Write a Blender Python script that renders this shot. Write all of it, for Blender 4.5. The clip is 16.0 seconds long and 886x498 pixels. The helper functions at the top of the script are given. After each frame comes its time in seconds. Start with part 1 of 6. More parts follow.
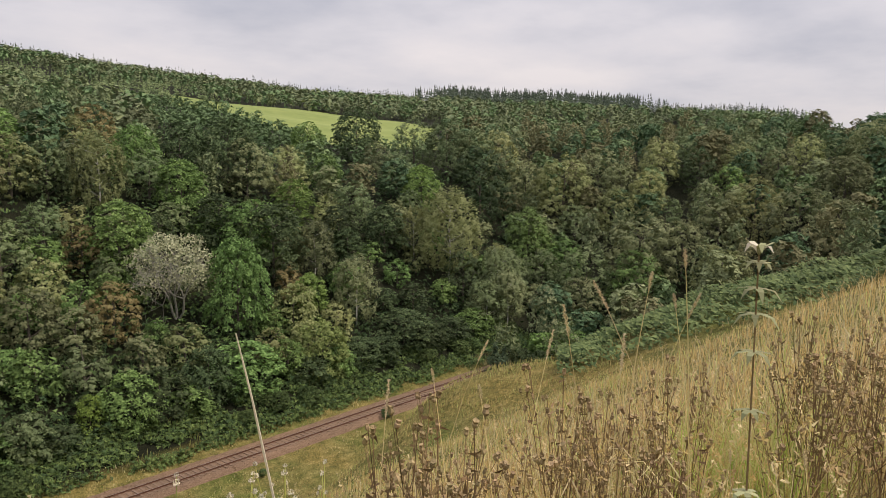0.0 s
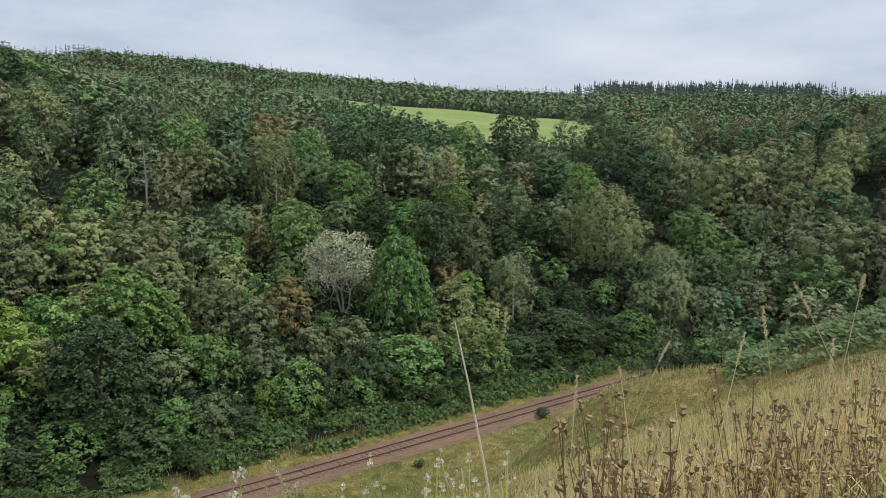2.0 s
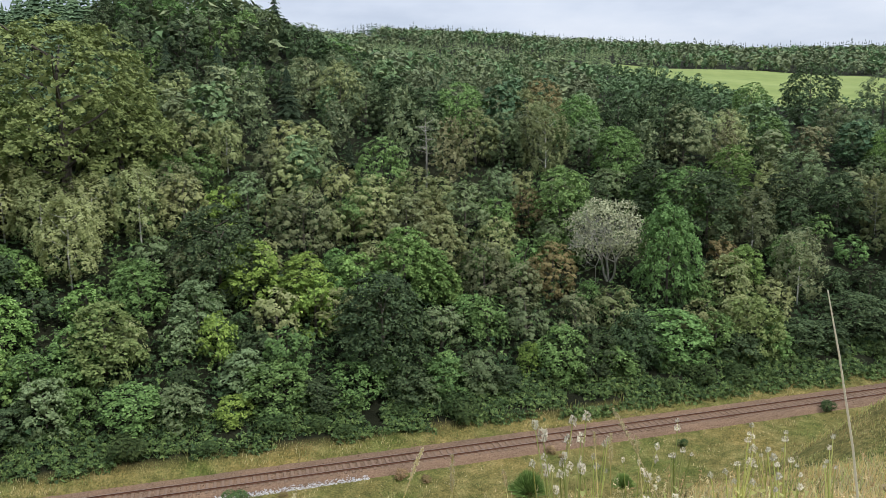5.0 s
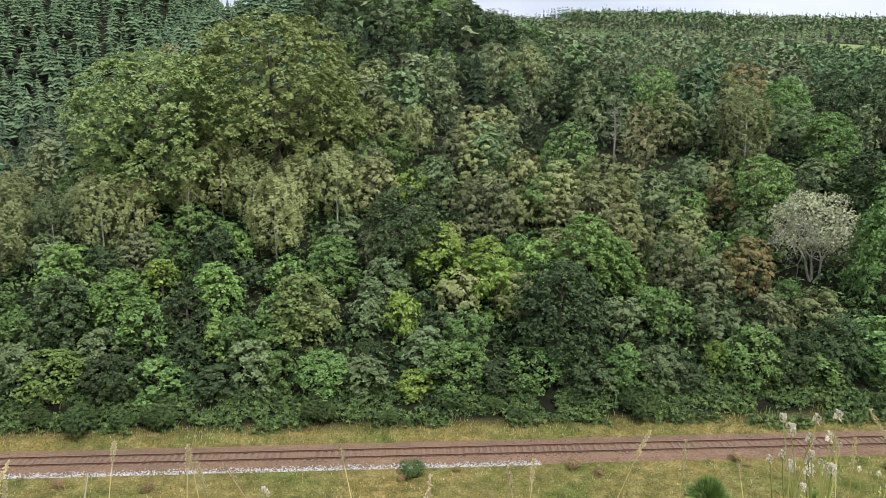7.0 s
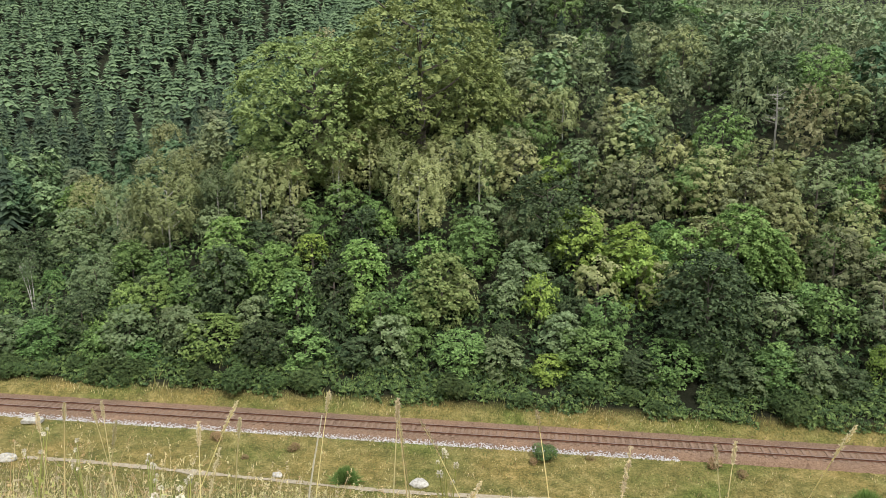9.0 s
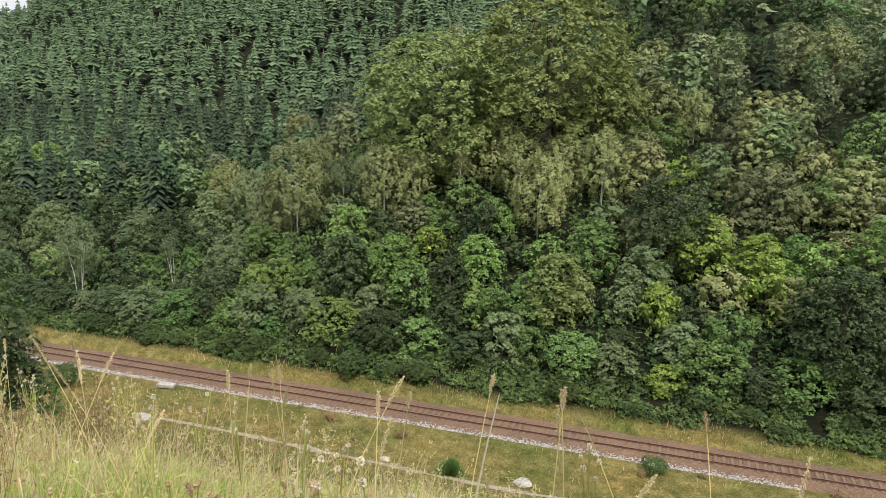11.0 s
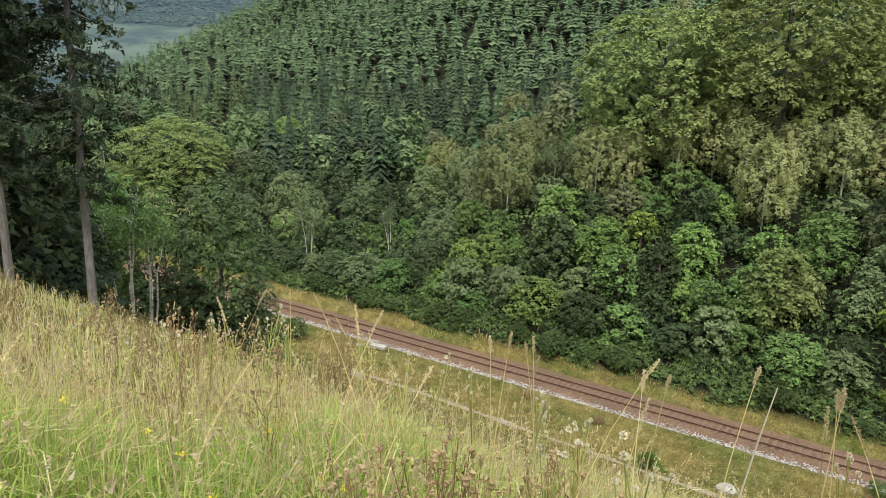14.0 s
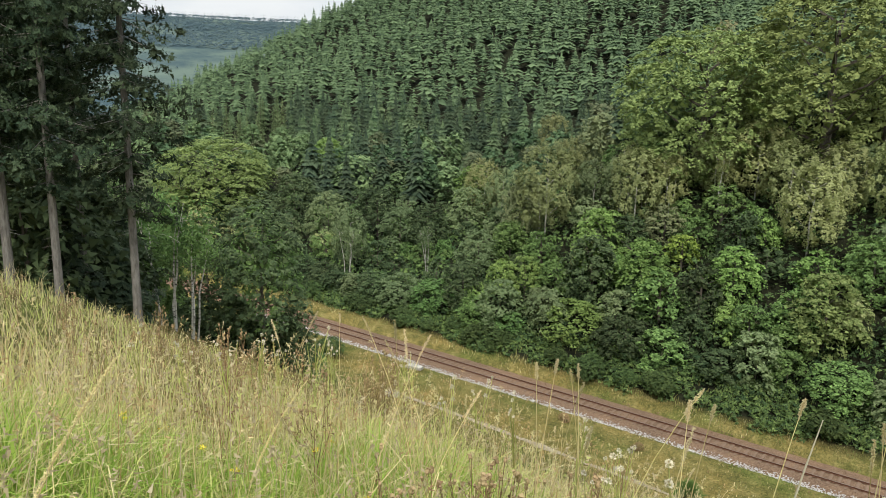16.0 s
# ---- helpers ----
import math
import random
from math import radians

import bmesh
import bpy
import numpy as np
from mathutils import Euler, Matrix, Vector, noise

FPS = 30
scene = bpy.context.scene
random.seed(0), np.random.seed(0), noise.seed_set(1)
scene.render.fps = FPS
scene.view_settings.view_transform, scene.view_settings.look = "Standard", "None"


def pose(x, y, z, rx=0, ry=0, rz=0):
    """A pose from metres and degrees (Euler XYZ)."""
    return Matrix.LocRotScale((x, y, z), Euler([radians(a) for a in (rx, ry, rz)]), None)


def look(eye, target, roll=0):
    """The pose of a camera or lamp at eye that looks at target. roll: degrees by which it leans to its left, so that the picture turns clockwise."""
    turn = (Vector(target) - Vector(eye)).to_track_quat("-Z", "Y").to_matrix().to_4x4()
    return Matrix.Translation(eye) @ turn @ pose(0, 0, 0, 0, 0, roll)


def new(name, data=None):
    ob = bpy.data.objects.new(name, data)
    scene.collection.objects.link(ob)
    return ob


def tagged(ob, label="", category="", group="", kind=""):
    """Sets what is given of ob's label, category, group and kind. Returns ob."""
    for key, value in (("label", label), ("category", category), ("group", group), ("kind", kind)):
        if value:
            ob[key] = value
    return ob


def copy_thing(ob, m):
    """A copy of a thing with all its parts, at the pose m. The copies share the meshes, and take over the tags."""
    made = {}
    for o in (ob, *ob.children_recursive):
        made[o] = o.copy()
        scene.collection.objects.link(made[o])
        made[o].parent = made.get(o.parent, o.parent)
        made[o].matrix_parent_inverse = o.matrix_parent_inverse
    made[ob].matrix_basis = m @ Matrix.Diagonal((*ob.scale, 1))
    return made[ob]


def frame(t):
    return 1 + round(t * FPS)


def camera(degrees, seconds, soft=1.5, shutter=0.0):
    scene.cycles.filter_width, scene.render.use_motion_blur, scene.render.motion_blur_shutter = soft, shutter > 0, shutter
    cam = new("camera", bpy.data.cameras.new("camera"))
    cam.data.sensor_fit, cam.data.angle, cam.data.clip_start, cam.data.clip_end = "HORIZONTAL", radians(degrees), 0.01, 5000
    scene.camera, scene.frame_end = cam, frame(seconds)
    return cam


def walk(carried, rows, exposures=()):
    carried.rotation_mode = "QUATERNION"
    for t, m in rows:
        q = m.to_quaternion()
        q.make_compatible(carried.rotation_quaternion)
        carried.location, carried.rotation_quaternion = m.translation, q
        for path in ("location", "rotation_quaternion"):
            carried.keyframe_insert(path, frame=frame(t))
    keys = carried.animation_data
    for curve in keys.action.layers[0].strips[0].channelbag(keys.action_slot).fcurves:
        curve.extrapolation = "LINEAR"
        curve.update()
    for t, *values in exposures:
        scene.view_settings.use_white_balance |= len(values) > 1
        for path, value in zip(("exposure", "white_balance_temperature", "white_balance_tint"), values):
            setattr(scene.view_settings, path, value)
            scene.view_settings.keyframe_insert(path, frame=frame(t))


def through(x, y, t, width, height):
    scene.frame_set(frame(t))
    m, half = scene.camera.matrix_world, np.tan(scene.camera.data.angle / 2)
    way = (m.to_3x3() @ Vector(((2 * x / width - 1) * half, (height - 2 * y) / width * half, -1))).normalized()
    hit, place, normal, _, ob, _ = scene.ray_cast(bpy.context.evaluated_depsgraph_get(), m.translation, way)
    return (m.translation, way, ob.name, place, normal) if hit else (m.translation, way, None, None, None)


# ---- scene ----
# One phone camera, turned by hand on a grassy valley side above a railway.
# Plan: x runs along the railway, y across the valley, z = 0 at sleeper level.
cam = camera(62.5, 16.0, soft=0.9)
EYE = 29.7
# seconds, x, y, z above EYE, yaw, pitch, roll
ROWS = [
    (0.0, 0.0, 0.0, 0.0, -49.2, -6.5, -0.5),
    (0.5, -0.031, 0.01, 0.001, -46.08, -6.55, -0.54),
    (1.0, -0.063, 0.018, 0.002, -43.04, -6.53, -0.17),
    (1.5, -0.098, 0.026, 0.003, -40.15, -6.63, -0.13),
    (2.0, -0.134, 0.032, 0.003, -36.99, -6.64, 0.25),
    (2.5, -0.173, 0.037, 0.004, -33.93, -7.29, 0.58),
    (3.0, -0.212, 0.041, 0.004, -31.05, -7.83, 0.86),
    (3.5, -0.253, 0.042, 0.004, -28.31, -8.13, 0.37),
    (4.0, -0.295, 0.042, 0.004, -24.48, -8.53, -0.03),
    (4.2, -0.312, 0.042, 0.003, -22.67, -8.55, 0.2),
    (6.3, -0.499, 0.016, -0.005, -6.97, -9.74, 0.72),
    (6.5, -0.517, 0.012, -0.006, -5.41, -9.88, 0.65),
    (7.0, -0.562, -0.0, -0.009, -2.06, -9.94, 0.56),
    (7.5, -0.606, -0.014, -0.013, 2.43, -10.64, 0.74),
    (8.0, -0.65, -0.03, -0.016, 4.25, -10.85, 0.44),
    (8.5, -0.693, -0.048, -0.02, 5.79, -10.8, 0.31),
    (8.7, -0.71, -0.056, -0.022, 7.15, -11.02, 0.42),
    (10.8, -0.87, -0.151, -0.038, 17.08, -11.41, -1.62),
    (11.0, -0.883, -0.161, -0.039, 18.56, -11.5, -1.29),
    (11.5, -0.914, -0.187, -0.041, 22.96, -12.18, -0.45),
    (12.0, -0.941, -0.214, -0.042, 26.76, -12.63, 0.0),
    (12.5, -0.965, -0.241, -0.042, 30.84, -12.97, 0.34),
    (13.0, -0.985, -0.268, -0.04, 32.39, -13.25, -0.46),
    (13.5, -1.0, -0.295, -0.037, 34.53, -13.39, -0.92),
    (14.0, -1.011, -0.322, -0.032, 35.0, -13.43, -1.4),
    (14.5, -1.016, -0.348, -0.024, 34.94, -13.39, -1.28),
    (15.0, -1.016, -0.372, -0.014, 35.41, -12.98, -1.24),
    (15.5, -1.009, -0.395, -0.001, 36.65, -12.69, -1.45),
    (16.0, -0.996, -0.416, 0.015, 37.98, -11.89, -1.38),
]
walk(cam, [(t, pose(x, y, EYE + z, 90 + pitch, roll, yaw)) for t, x, y, z, yaw, pitch, roll in ROWS],
     exposures=[(0.0, -0.14, 7050, 18), (0.5, -0.15, 6900, 17), (1.1, -0.2, 6150, 10), (3.5, -0.12, 6000, 10), (6.5, 0.19, 6150, 11), (8.5, 0.36, 6350, 12), (11.0, 0.15, 6600, 12), (13.0, 0.16, 6600, 10), (16.0, 0.1, 6550, 7)])

# ---- sky and sun: thin overcast ----
SUN_EL, SUN_AZ = 54.0, 145.0        # azimuth clockwise from +y


def make_world():
    w = bpy.data.worlds.new("overcast_sky")
    scene.world = w
    w.use_nodes = True
    nt = w.node_tree
    nt.nodes.clear()
    N, L = nt.nodes.new, nt.links.new
    out, bg = N("ShaderNodeOutputWorld"), N("ShaderNodeBackground")
    sky = N("ShaderNodeTexSky")
    sky.sky_type, sky.sun_disc = "NISHITA", False
    sky.sun_elevation, sky.sun_rotation = radians(SUN_EL), radians(SUN_AZ)
    dim = N("ShaderNodeVectorMath"); dim.operation = "SCALE"; dim.inputs[3].default_value = 0.10
    L(sky.outputs[0], dim.inputs[0])
    co, sep = N("ShaderNodeTexCoord"), N("ShaderNodeSeparateXYZ")
    L(co.outputs["Generated"], sep.inputs[0])
    # cloud sheet: the direction projected on a flat layer
    h = N("ShaderNodeMath"); h.operation = "MAXIMUM"; h.inputs[1].default_value = 0.0
    L(sep.outputs[2], h.inputs[0])
    h2 = N("ShaderNodeMath"); h2.operation = "ADD"; h2.inputs[1].default_value = 0.16
    L(h.outputs[0], h2.inputs[0])
    px, py = N("ShaderNodeMath"), N("ShaderNodeMath")
    for p, k in ((px, 0), (py, 1)):
        p.operation = "DIVIDE"; L(sep.outputs[k], p.inputs[0]); L(h2.outputs[0], p.inputs[1])
    com = N("ShaderNodeCombineXYZ")
    L(px.outputs[0], com.inputs[0]); L(py.outputs[0], com.inputs[1])
    n1 = N("ShaderNodeTexNoise"); n1.inputs["Scale"].default_value = 0.75; n1.inputs["Detail"].default_value = 6; n1.inputs["Roughness"].default_value = 0.52
    L(com.outputs[0], n1.inputs["Vector"])
    ramp = N("ShaderNodeValToRGB")
    e = ramp.color_ramp.elements
    e[0].position, e[0].color = 0.34, (0.50, 0.55, 0.64, 1)
    e[1].position, e[1].color = 0.66, (0.84, 0.85, 0.88, 1)
    m = e.new(0.5); m.color = (0.70, 0.735, 0.80, 1)
    L(n1.outputs[0], ramp.inputs[0])
    mix = N("ShaderNodeMix"); mix.data_type = "RGBA"; mix.inputs[0].default_value = 0.93
    L(dim.outputs[0], mix.inputs[6]); L(ramp.outputs[0], mix.inputs[7])
    L(mix.outputs[2], bg.inputs[0])
    # an overcast sky grows brighter towards the zenith
    zen = N("ShaderNodeMath"); zen.operation = "MULTIPLY_ADD"; zen.inputs[1].default_value, zen.inputs[2].default_value = 0.95, 0.92
    L(h.outputs[0], zen.inputs[0]); L(zen.outputs[0], bg.inputs[1])
    L(bg.outputs[0], out.inputs[0])


make_world()
sun = new("sun", bpy.data.lights.new("sun", "SUN"))
sun.data.energy, sun.data.angle, sun.data.color = 3.3, radians(10), (1.0, 0.95, 0.86)
sun.matrix_world = look((0, 0, 0), (-math.sin(radians(SUN_AZ)) * math.cos(radians(SUN_EL)), -math.cos(radians(SUN_AZ)) * math.cos(radians(SUN_EL)), -math.sin(radians(SUN_EL))))
sun.location = (-60, -80, 140)
scene.view_settings.exposure = 0.0


# ---- materials ----
def nodes(name):
    m = bpy.data.materials.new(name)
    m.use_nodes = True
    nt = m.node_tree
    return m, nt, nt.nodes.new, nt.links.new, nt.nodes["Principled BSDF"], nt.nodes["Material Output"]


def noise_ramp(nt, scale, stops, detail=5, coord="Object", stretch=None, rough=0.6):
    N, L = nt.nodes.new, nt.links.new
    co = N("ShaderNodeTexCoord")
    src = co.outputs[coord]
    if stretch:
        mp = N("ShaderNodeMapping"); mp.inputs["Scale"].default_value = stretch
        L(src, mp.inputs[0]); src = mp.outputs[0]
    n = N("ShaderNodeTexNoise"); n.inputs["Scale"].default_value = scale; n.inputs["Detail"].default_value = detail; n.inputs["Roughness"].default_value = rough
    L(src, n.inputs["Vector"])
    r = N("ShaderNodeValToRGB")
    els = r.color_ramp.elements
    while len(els) < len(stops):
        els.new(0.5)
    for el, (p, c) in zip(els, stops):
        el.position, el.color = p, (*c, 1)
    L(n.outputs[0], r.inputs[0])
    return n, r


def mix_rgb(nt, fac, a, b, blend="MIX"):
    m = nt.nodes.new("ShaderNodeMix"); m.data_type = "RGBA"; m.blend_type = blend
    for sock, v in ((m.inputs[0], fac), (m.inputs[6], a), (m.inputs[7], b)):
        if isinstance(v, (float, int)):
            sock.default_value = v
        elif isinstance(v, tuple):
            sock.default_value = (*v, 1)
        else:
            nt.links.new(v, sock)
    return m.outputs[2]


def surface(name, scale, stops, rough=0.9, bump=0.3, bump_scale=None, big=None, stretch=None, spec=0.2, metal=0.0, dist=0.05):
    """A noise-coloured surface: stops at one scale, an optional slow stain over it, and fine relief."""
    m, nt, N, L, p, out = nodes(name)
    n, r = noise_ramp(nt, scale, stops, stretch=stretch)
    col = r.outputs[0]
    if big:
        n2, r2 = noise_ramp(nt, big[0], [(0.35, big[1]), (0.65, big[2])], detail=3)
        col = mix_rgb(nt, 1.0, col, r2.outputs[0], "MULTIPLY")
    L(col, p.inputs["Base Color"])
    p.inputs["Roughness"].default_value, p.inputs["Specular IOR Level"].default_value, p.inputs["Metallic"].default_value = rough, spec, metal
    nb, rb = noise_ramp(nt, bump_scale or scale * 3, [(0.3, (0, 0, 0)), (0.7, (1, 1, 1))], stretch=stretch)
    b = N("ShaderNodeBump"); b.inputs["Strength"].default_value = bump; b.inputs["Distance"].default_value = dist
    L(rb.outputs[0], b.inputs["Height"]); L(b.outputs[0], p.inputs["Normal"])
    return m


def leafy(name, a, b, hue=0.012, val=0.25, through=0.11, rough=0.72, spec=0.12, cut=0.0, gap=0.46, speck=0.5):
    """Foliage: each spray between two greens, each plant shifted a little; some light passes through.
    cut: leaves per metre where a spray is a lace of separate leaves with gaps between them."""
    m, nt, N, L, p, out = nodes(name)
    geo, info = N("ShaderNodeNewGeometry"), N("ShaderNodeObjectInfo")
    col = mix_rgb(nt, geo.outputs["Random Per Island"], a, b)
    hsv = N("ShaderNodeHueSaturation")
    L(col, hsv.inputs["Color"])
    for k, lo, hi in (("Hue", 0.5 - hue, 0.5 + hue), ("Value", 1 - val, 1 + val)):
        mr = N("ShaderNodeMapRange"); mr.inputs[3].default_value, mr.inputs[4].default_value = lo, hi
        if k == "Value":
            w = N("ShaderNodeMath"); w.operation = "MULTIPLY"; w.inputs[1].default_value = 7.31
            f = N("ShaderNodeMath"); f.operation = "FRACT"
            L(info.outputs["Random"], w.inputs[0]); L(w.outputs[0], f.inputs[0]); L(f.outputs[0], mr.inputs[0])
        else:
            L(info.outputs["Random"], mr.inputs[0])
        L(mr.outputs[0], hsv.inputs[k])
    col = hsv.outputs[0]
    if cut:
        n2, r2 = noise_ramp(nt, cut * 2.6, [(0.3, (1 - speck,) * 3), (0.7, (1 + speck,) * 3)], detail=1.5)
        col = mix_rgb(nt, 1.0, col, r2.outputs[0], "MULTIPLY")
        bp = N("ShaderNodeBump"); bp.inputs["Strength"].default_value, bp.inputs["Distance"].default_value = 0.9, 0.4 / cut
        L(n2.outputs[0], bp.inputs["Height"]); L(bp.outputs[0], p.inputs["Normal"])
    L(col, p.inputs["Base Color"])
    p.inputs["Roughness"].default_value, p.inputs["Specular IOR Level"].default_value = rough, spec
    tr, mx = N("ShaderNodeBsdfTranslucent"), N("ShaderNodeMixShader")
    L(col, tr.inputs[0])
    mx.inputs[0].default_value = through
    L(p.outputs[0], mx.inputs[1]); L(tr.outputs[0], mx.inputs[2])
    last = mx
    if cut:
        co, nz, gt = N("ShaderNodeTexCoord"), N("ShaderNodeTexNoise"), N("ShaderNodeMath")
        nz.inputs["Scale"].default_value, nz.inputs["Detail"].default_value = cut * 1.5, 2.0
        L(co.outputs["Object"], nz.inputs["Vector"])
        gt.operation = "GREATER_THAN"; gt.inputs[1].default_value = gap
        L(nz.outputs[0], gt.inputs[0])
        tp, last = N("ShaderNodeBsdfTransparent"), N("ShaderNodeMixShader")
        L(gt.outputs[0], last.inputs[0]); L(tp.outputs[0], last.inputs[1]); L(mx.outputs[0], last.inputs[2])
    L(last.outputs[0], out.inputs[0])
    return m


M = dict(
    mid=leafy("mid_green_leaves", (0.076, 0.132, 0.044), (0.219, 0.345, 0.111), through=0.27),
    dark=leafy("dark_green_leaves", (0.037, 0.062, 0.029), (0.110, 0.152, 0.068), through=0.22),
    bright=leafy("bright_green_leaves", (0.114, 0.195, 0.050), (0.281, 0.405, 0.125), through=0.27),
    lime=leafy("lime_green_leaves", (0.138, 0.210, 0.046), (0.306, 0.405, 0.093), through=0.27),
    olive=leafy("olive_leaves", (0.230, 0.258, 0.109), (0.362, 0.385, 0.177), through=0.32),
    sage=leafy("grey_green_leaves", (0.131, 0.180, 0.085), (0.219, 0.278, 0.136), through=0.3),
    brown=leafy("browning_leaves", (0.161, 0.186, 0.092), (0.275, 0.302, 0.156), hue=0.008, through=0.3),
    orange=leafy("orange_brown_leaves", (0.165, 0.138, 0.062), (0.255, 0.21, 0.095), hue=0.005, through=0.25),
    pale=leafy("pale_grey_leaves", (0.27, 0.29, 0.17), (0.46, 0.475, 0.31), through=0.2),
    syc=leafy("sycamore_leaves", (0.125, 0.168, 0.056), (0.268, 0.320, 0.115), through=0.27),
    pine=leafy("pine_needles", (0.050, 0.082, 0.044), (0.155, 0.222, 0.112), through=0.1),
    spruce=leafy("spruce_needles", (0.022, 0.042, 0.024), (0.07, 0.10, 0.052), through=0.1, cut=7.0),
    crest=leafy("skyline_needles", (0.05, 0.072, 0.052), (0.115, 0.145, 0.095), through=0.1),
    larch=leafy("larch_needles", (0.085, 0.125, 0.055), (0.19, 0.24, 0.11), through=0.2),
    gorse=leafy("gorse_spines", (0.04, 0.07, 0.026), (0.10, 0.145, 0.048), through=0.15, cut=14.0),
    fern=leafy("bracken_fronds", (0.04, 0.075, 0.026), (0.17, 0.225, 0.085)),
    # far-off trees tinted blue in their colour to stand for haze
    hazed_wood=leafy("haze_blue_wood", (0.04, 0.07, 0.085), (0.075, 0.11, 0.12), through=0.0),
    grass=leafy("green_grass", (0.26, 0.42, 0.07), (0.49, 0.64, 0.15), through=0.5),
    tuft=leafy("yellowing_grass", (0.40, 0.43, 0.13), (0.68, 0.66, 0.28), through=0.5),
    straw=leafy("straw_grass", (0.58, 0.48, 0.245), (0.85, 0.75, 0.455), through=0.5),
    gold=leafy("golden_grass", (0.46, 0.33, 0.12), (0.70, 0.55, 0.26), through=0.5),
    sitka=leafy("dark_conifer_needles", (0.034, 0.058, 0.037), (0.090, 0.128, 0.072), through=0.1),
    russet=leafy("russet_grass", (0.34, 0.23, 0.11), (0.56, 0.42, 0.22), through=0.45),
    verge=leafy("verge_turf", (0.19, 0.17, 0.066), (0.42, 0.36, 0.165), through=0.3),
    deadweed=leafy("dead_weed", (0.15, 0.1, 0.05), (0.33, 0.23, 0.12), through=0.12),
    seedhead=leafy("dry_seed_heads", (0.25, 0.18, 0.095), (0.45, 0.34, 0.19), through=0.15),
    ear=leafy("ripe_grass_ears", (0.52, 0.43, 0.26), (0.74, 0.64, 0.42), through=0.35),
    broom=leafy("broom_twigs", (0.10, 0.175, 0.045), (0.24, 0.35, 0.10), through=0.2),
    fluff=leafy("seed_fluff", (0.54, 0.49, 0.37), (0.72, 0.67, 0.54), through=0.3),
    thistle=leafy("thistle_leaves", (0.17, 0.185, 0.09), (0.36, 0.36, 0.2)),
    yellow=leafy("yellow_petals", (0.6, 0.45, 0.03), (0.75, 0.6, 0.05)),
    # leaf green darkened so that the undergrowth's colour carries the shade of gaps
    shade=leafy("shade_darkened_leaves", (0.03, 0.058, 0.025), (0.075, 0.12, 0.046), cut=4.5),
    bramble=leafy("bramble_leaves", (0.062, 0.112, 0.035), (0.16, 0.225, 0.072), cut=4.5),
    bark=surface("grey_brown_bark", 3.0, [(0.3, (0.05, 0.042, 0.034)), (0.7, (0.16, 0.14, 0.115))], bump=0.6, stretch=(4, 4, 0.6)),
    birch_bark=surface("white_birch_bark", 2.2, [(0.38, (0.12, 0.11, 0.10)), (0.46, (0.5, 0.48, 0.44)), (0.8, (0.68, 0.66, 0.62))], bump=0.3, stretch=(1, 1, 3)),
    spruce_bark=surface("grey_spruce_bark", 3.0, [(0.3, (0.11, 0.102, 0.092)), (0.7, (0.25, 0.238, 0.22))], bump=0.6, stretch=(3, 3, 0.8)),
    dead_wood=surface("bleached_dead_wood", 3.0, [(0.3, (0.2, 0.19, 0.165)), (0.7, (0.4, 0.38, 0.34))], bump=0.4, stretch=(3, 3, 0.6)),
)

# the same leaves as whole boughs far off: coarser lace, colours greyed for haze
FAR_LEAF = {}
for key, a, b in (("mid", (0.082, 0.138, 0.062), (0.173, 0.25, 0.112)), ("dark", (0.047, 0.089, 0.046), (0.109, 0.173, 0.082)), ("bright", (0.105, 0.198, 0.062), (0.223, 0.335, 0.111)),
                  ("olive", (0.172, 0.219, 0.112), (0.30, 0.35, 0.172)), ("sage", (0.128, 0.170, 0.090), (0.192, 0.222, 0.119)), ("brown", (0.154, 0.159, 0.079), (0.235, 0.233, 0.118))):
    for step_, c in (("boughs", 2.0), ("crowns", 1.0)):
        FAR_LEAF[key, step_] = M[f"{key}_{step_}"] = leafy(f"{key}_{step_}", a, b, cut=c if step_ == "boughs" else 0, gap=0.42, speck=0.28)


# ---- the lie of the land ----
def smax(a, b, k):
    return 0.5 * (a + b + np.sqrt((a - b) ** 2 + k * k))


def smin(a, b, k):
    return 0.5 * (a + b - np.sqrt((a - b) ** 2 + k * k))


def step(a, b, v):
    s = np.clip((v - a) / (b - a), 0, 1)
    return s * s * (3 - 2 * s)


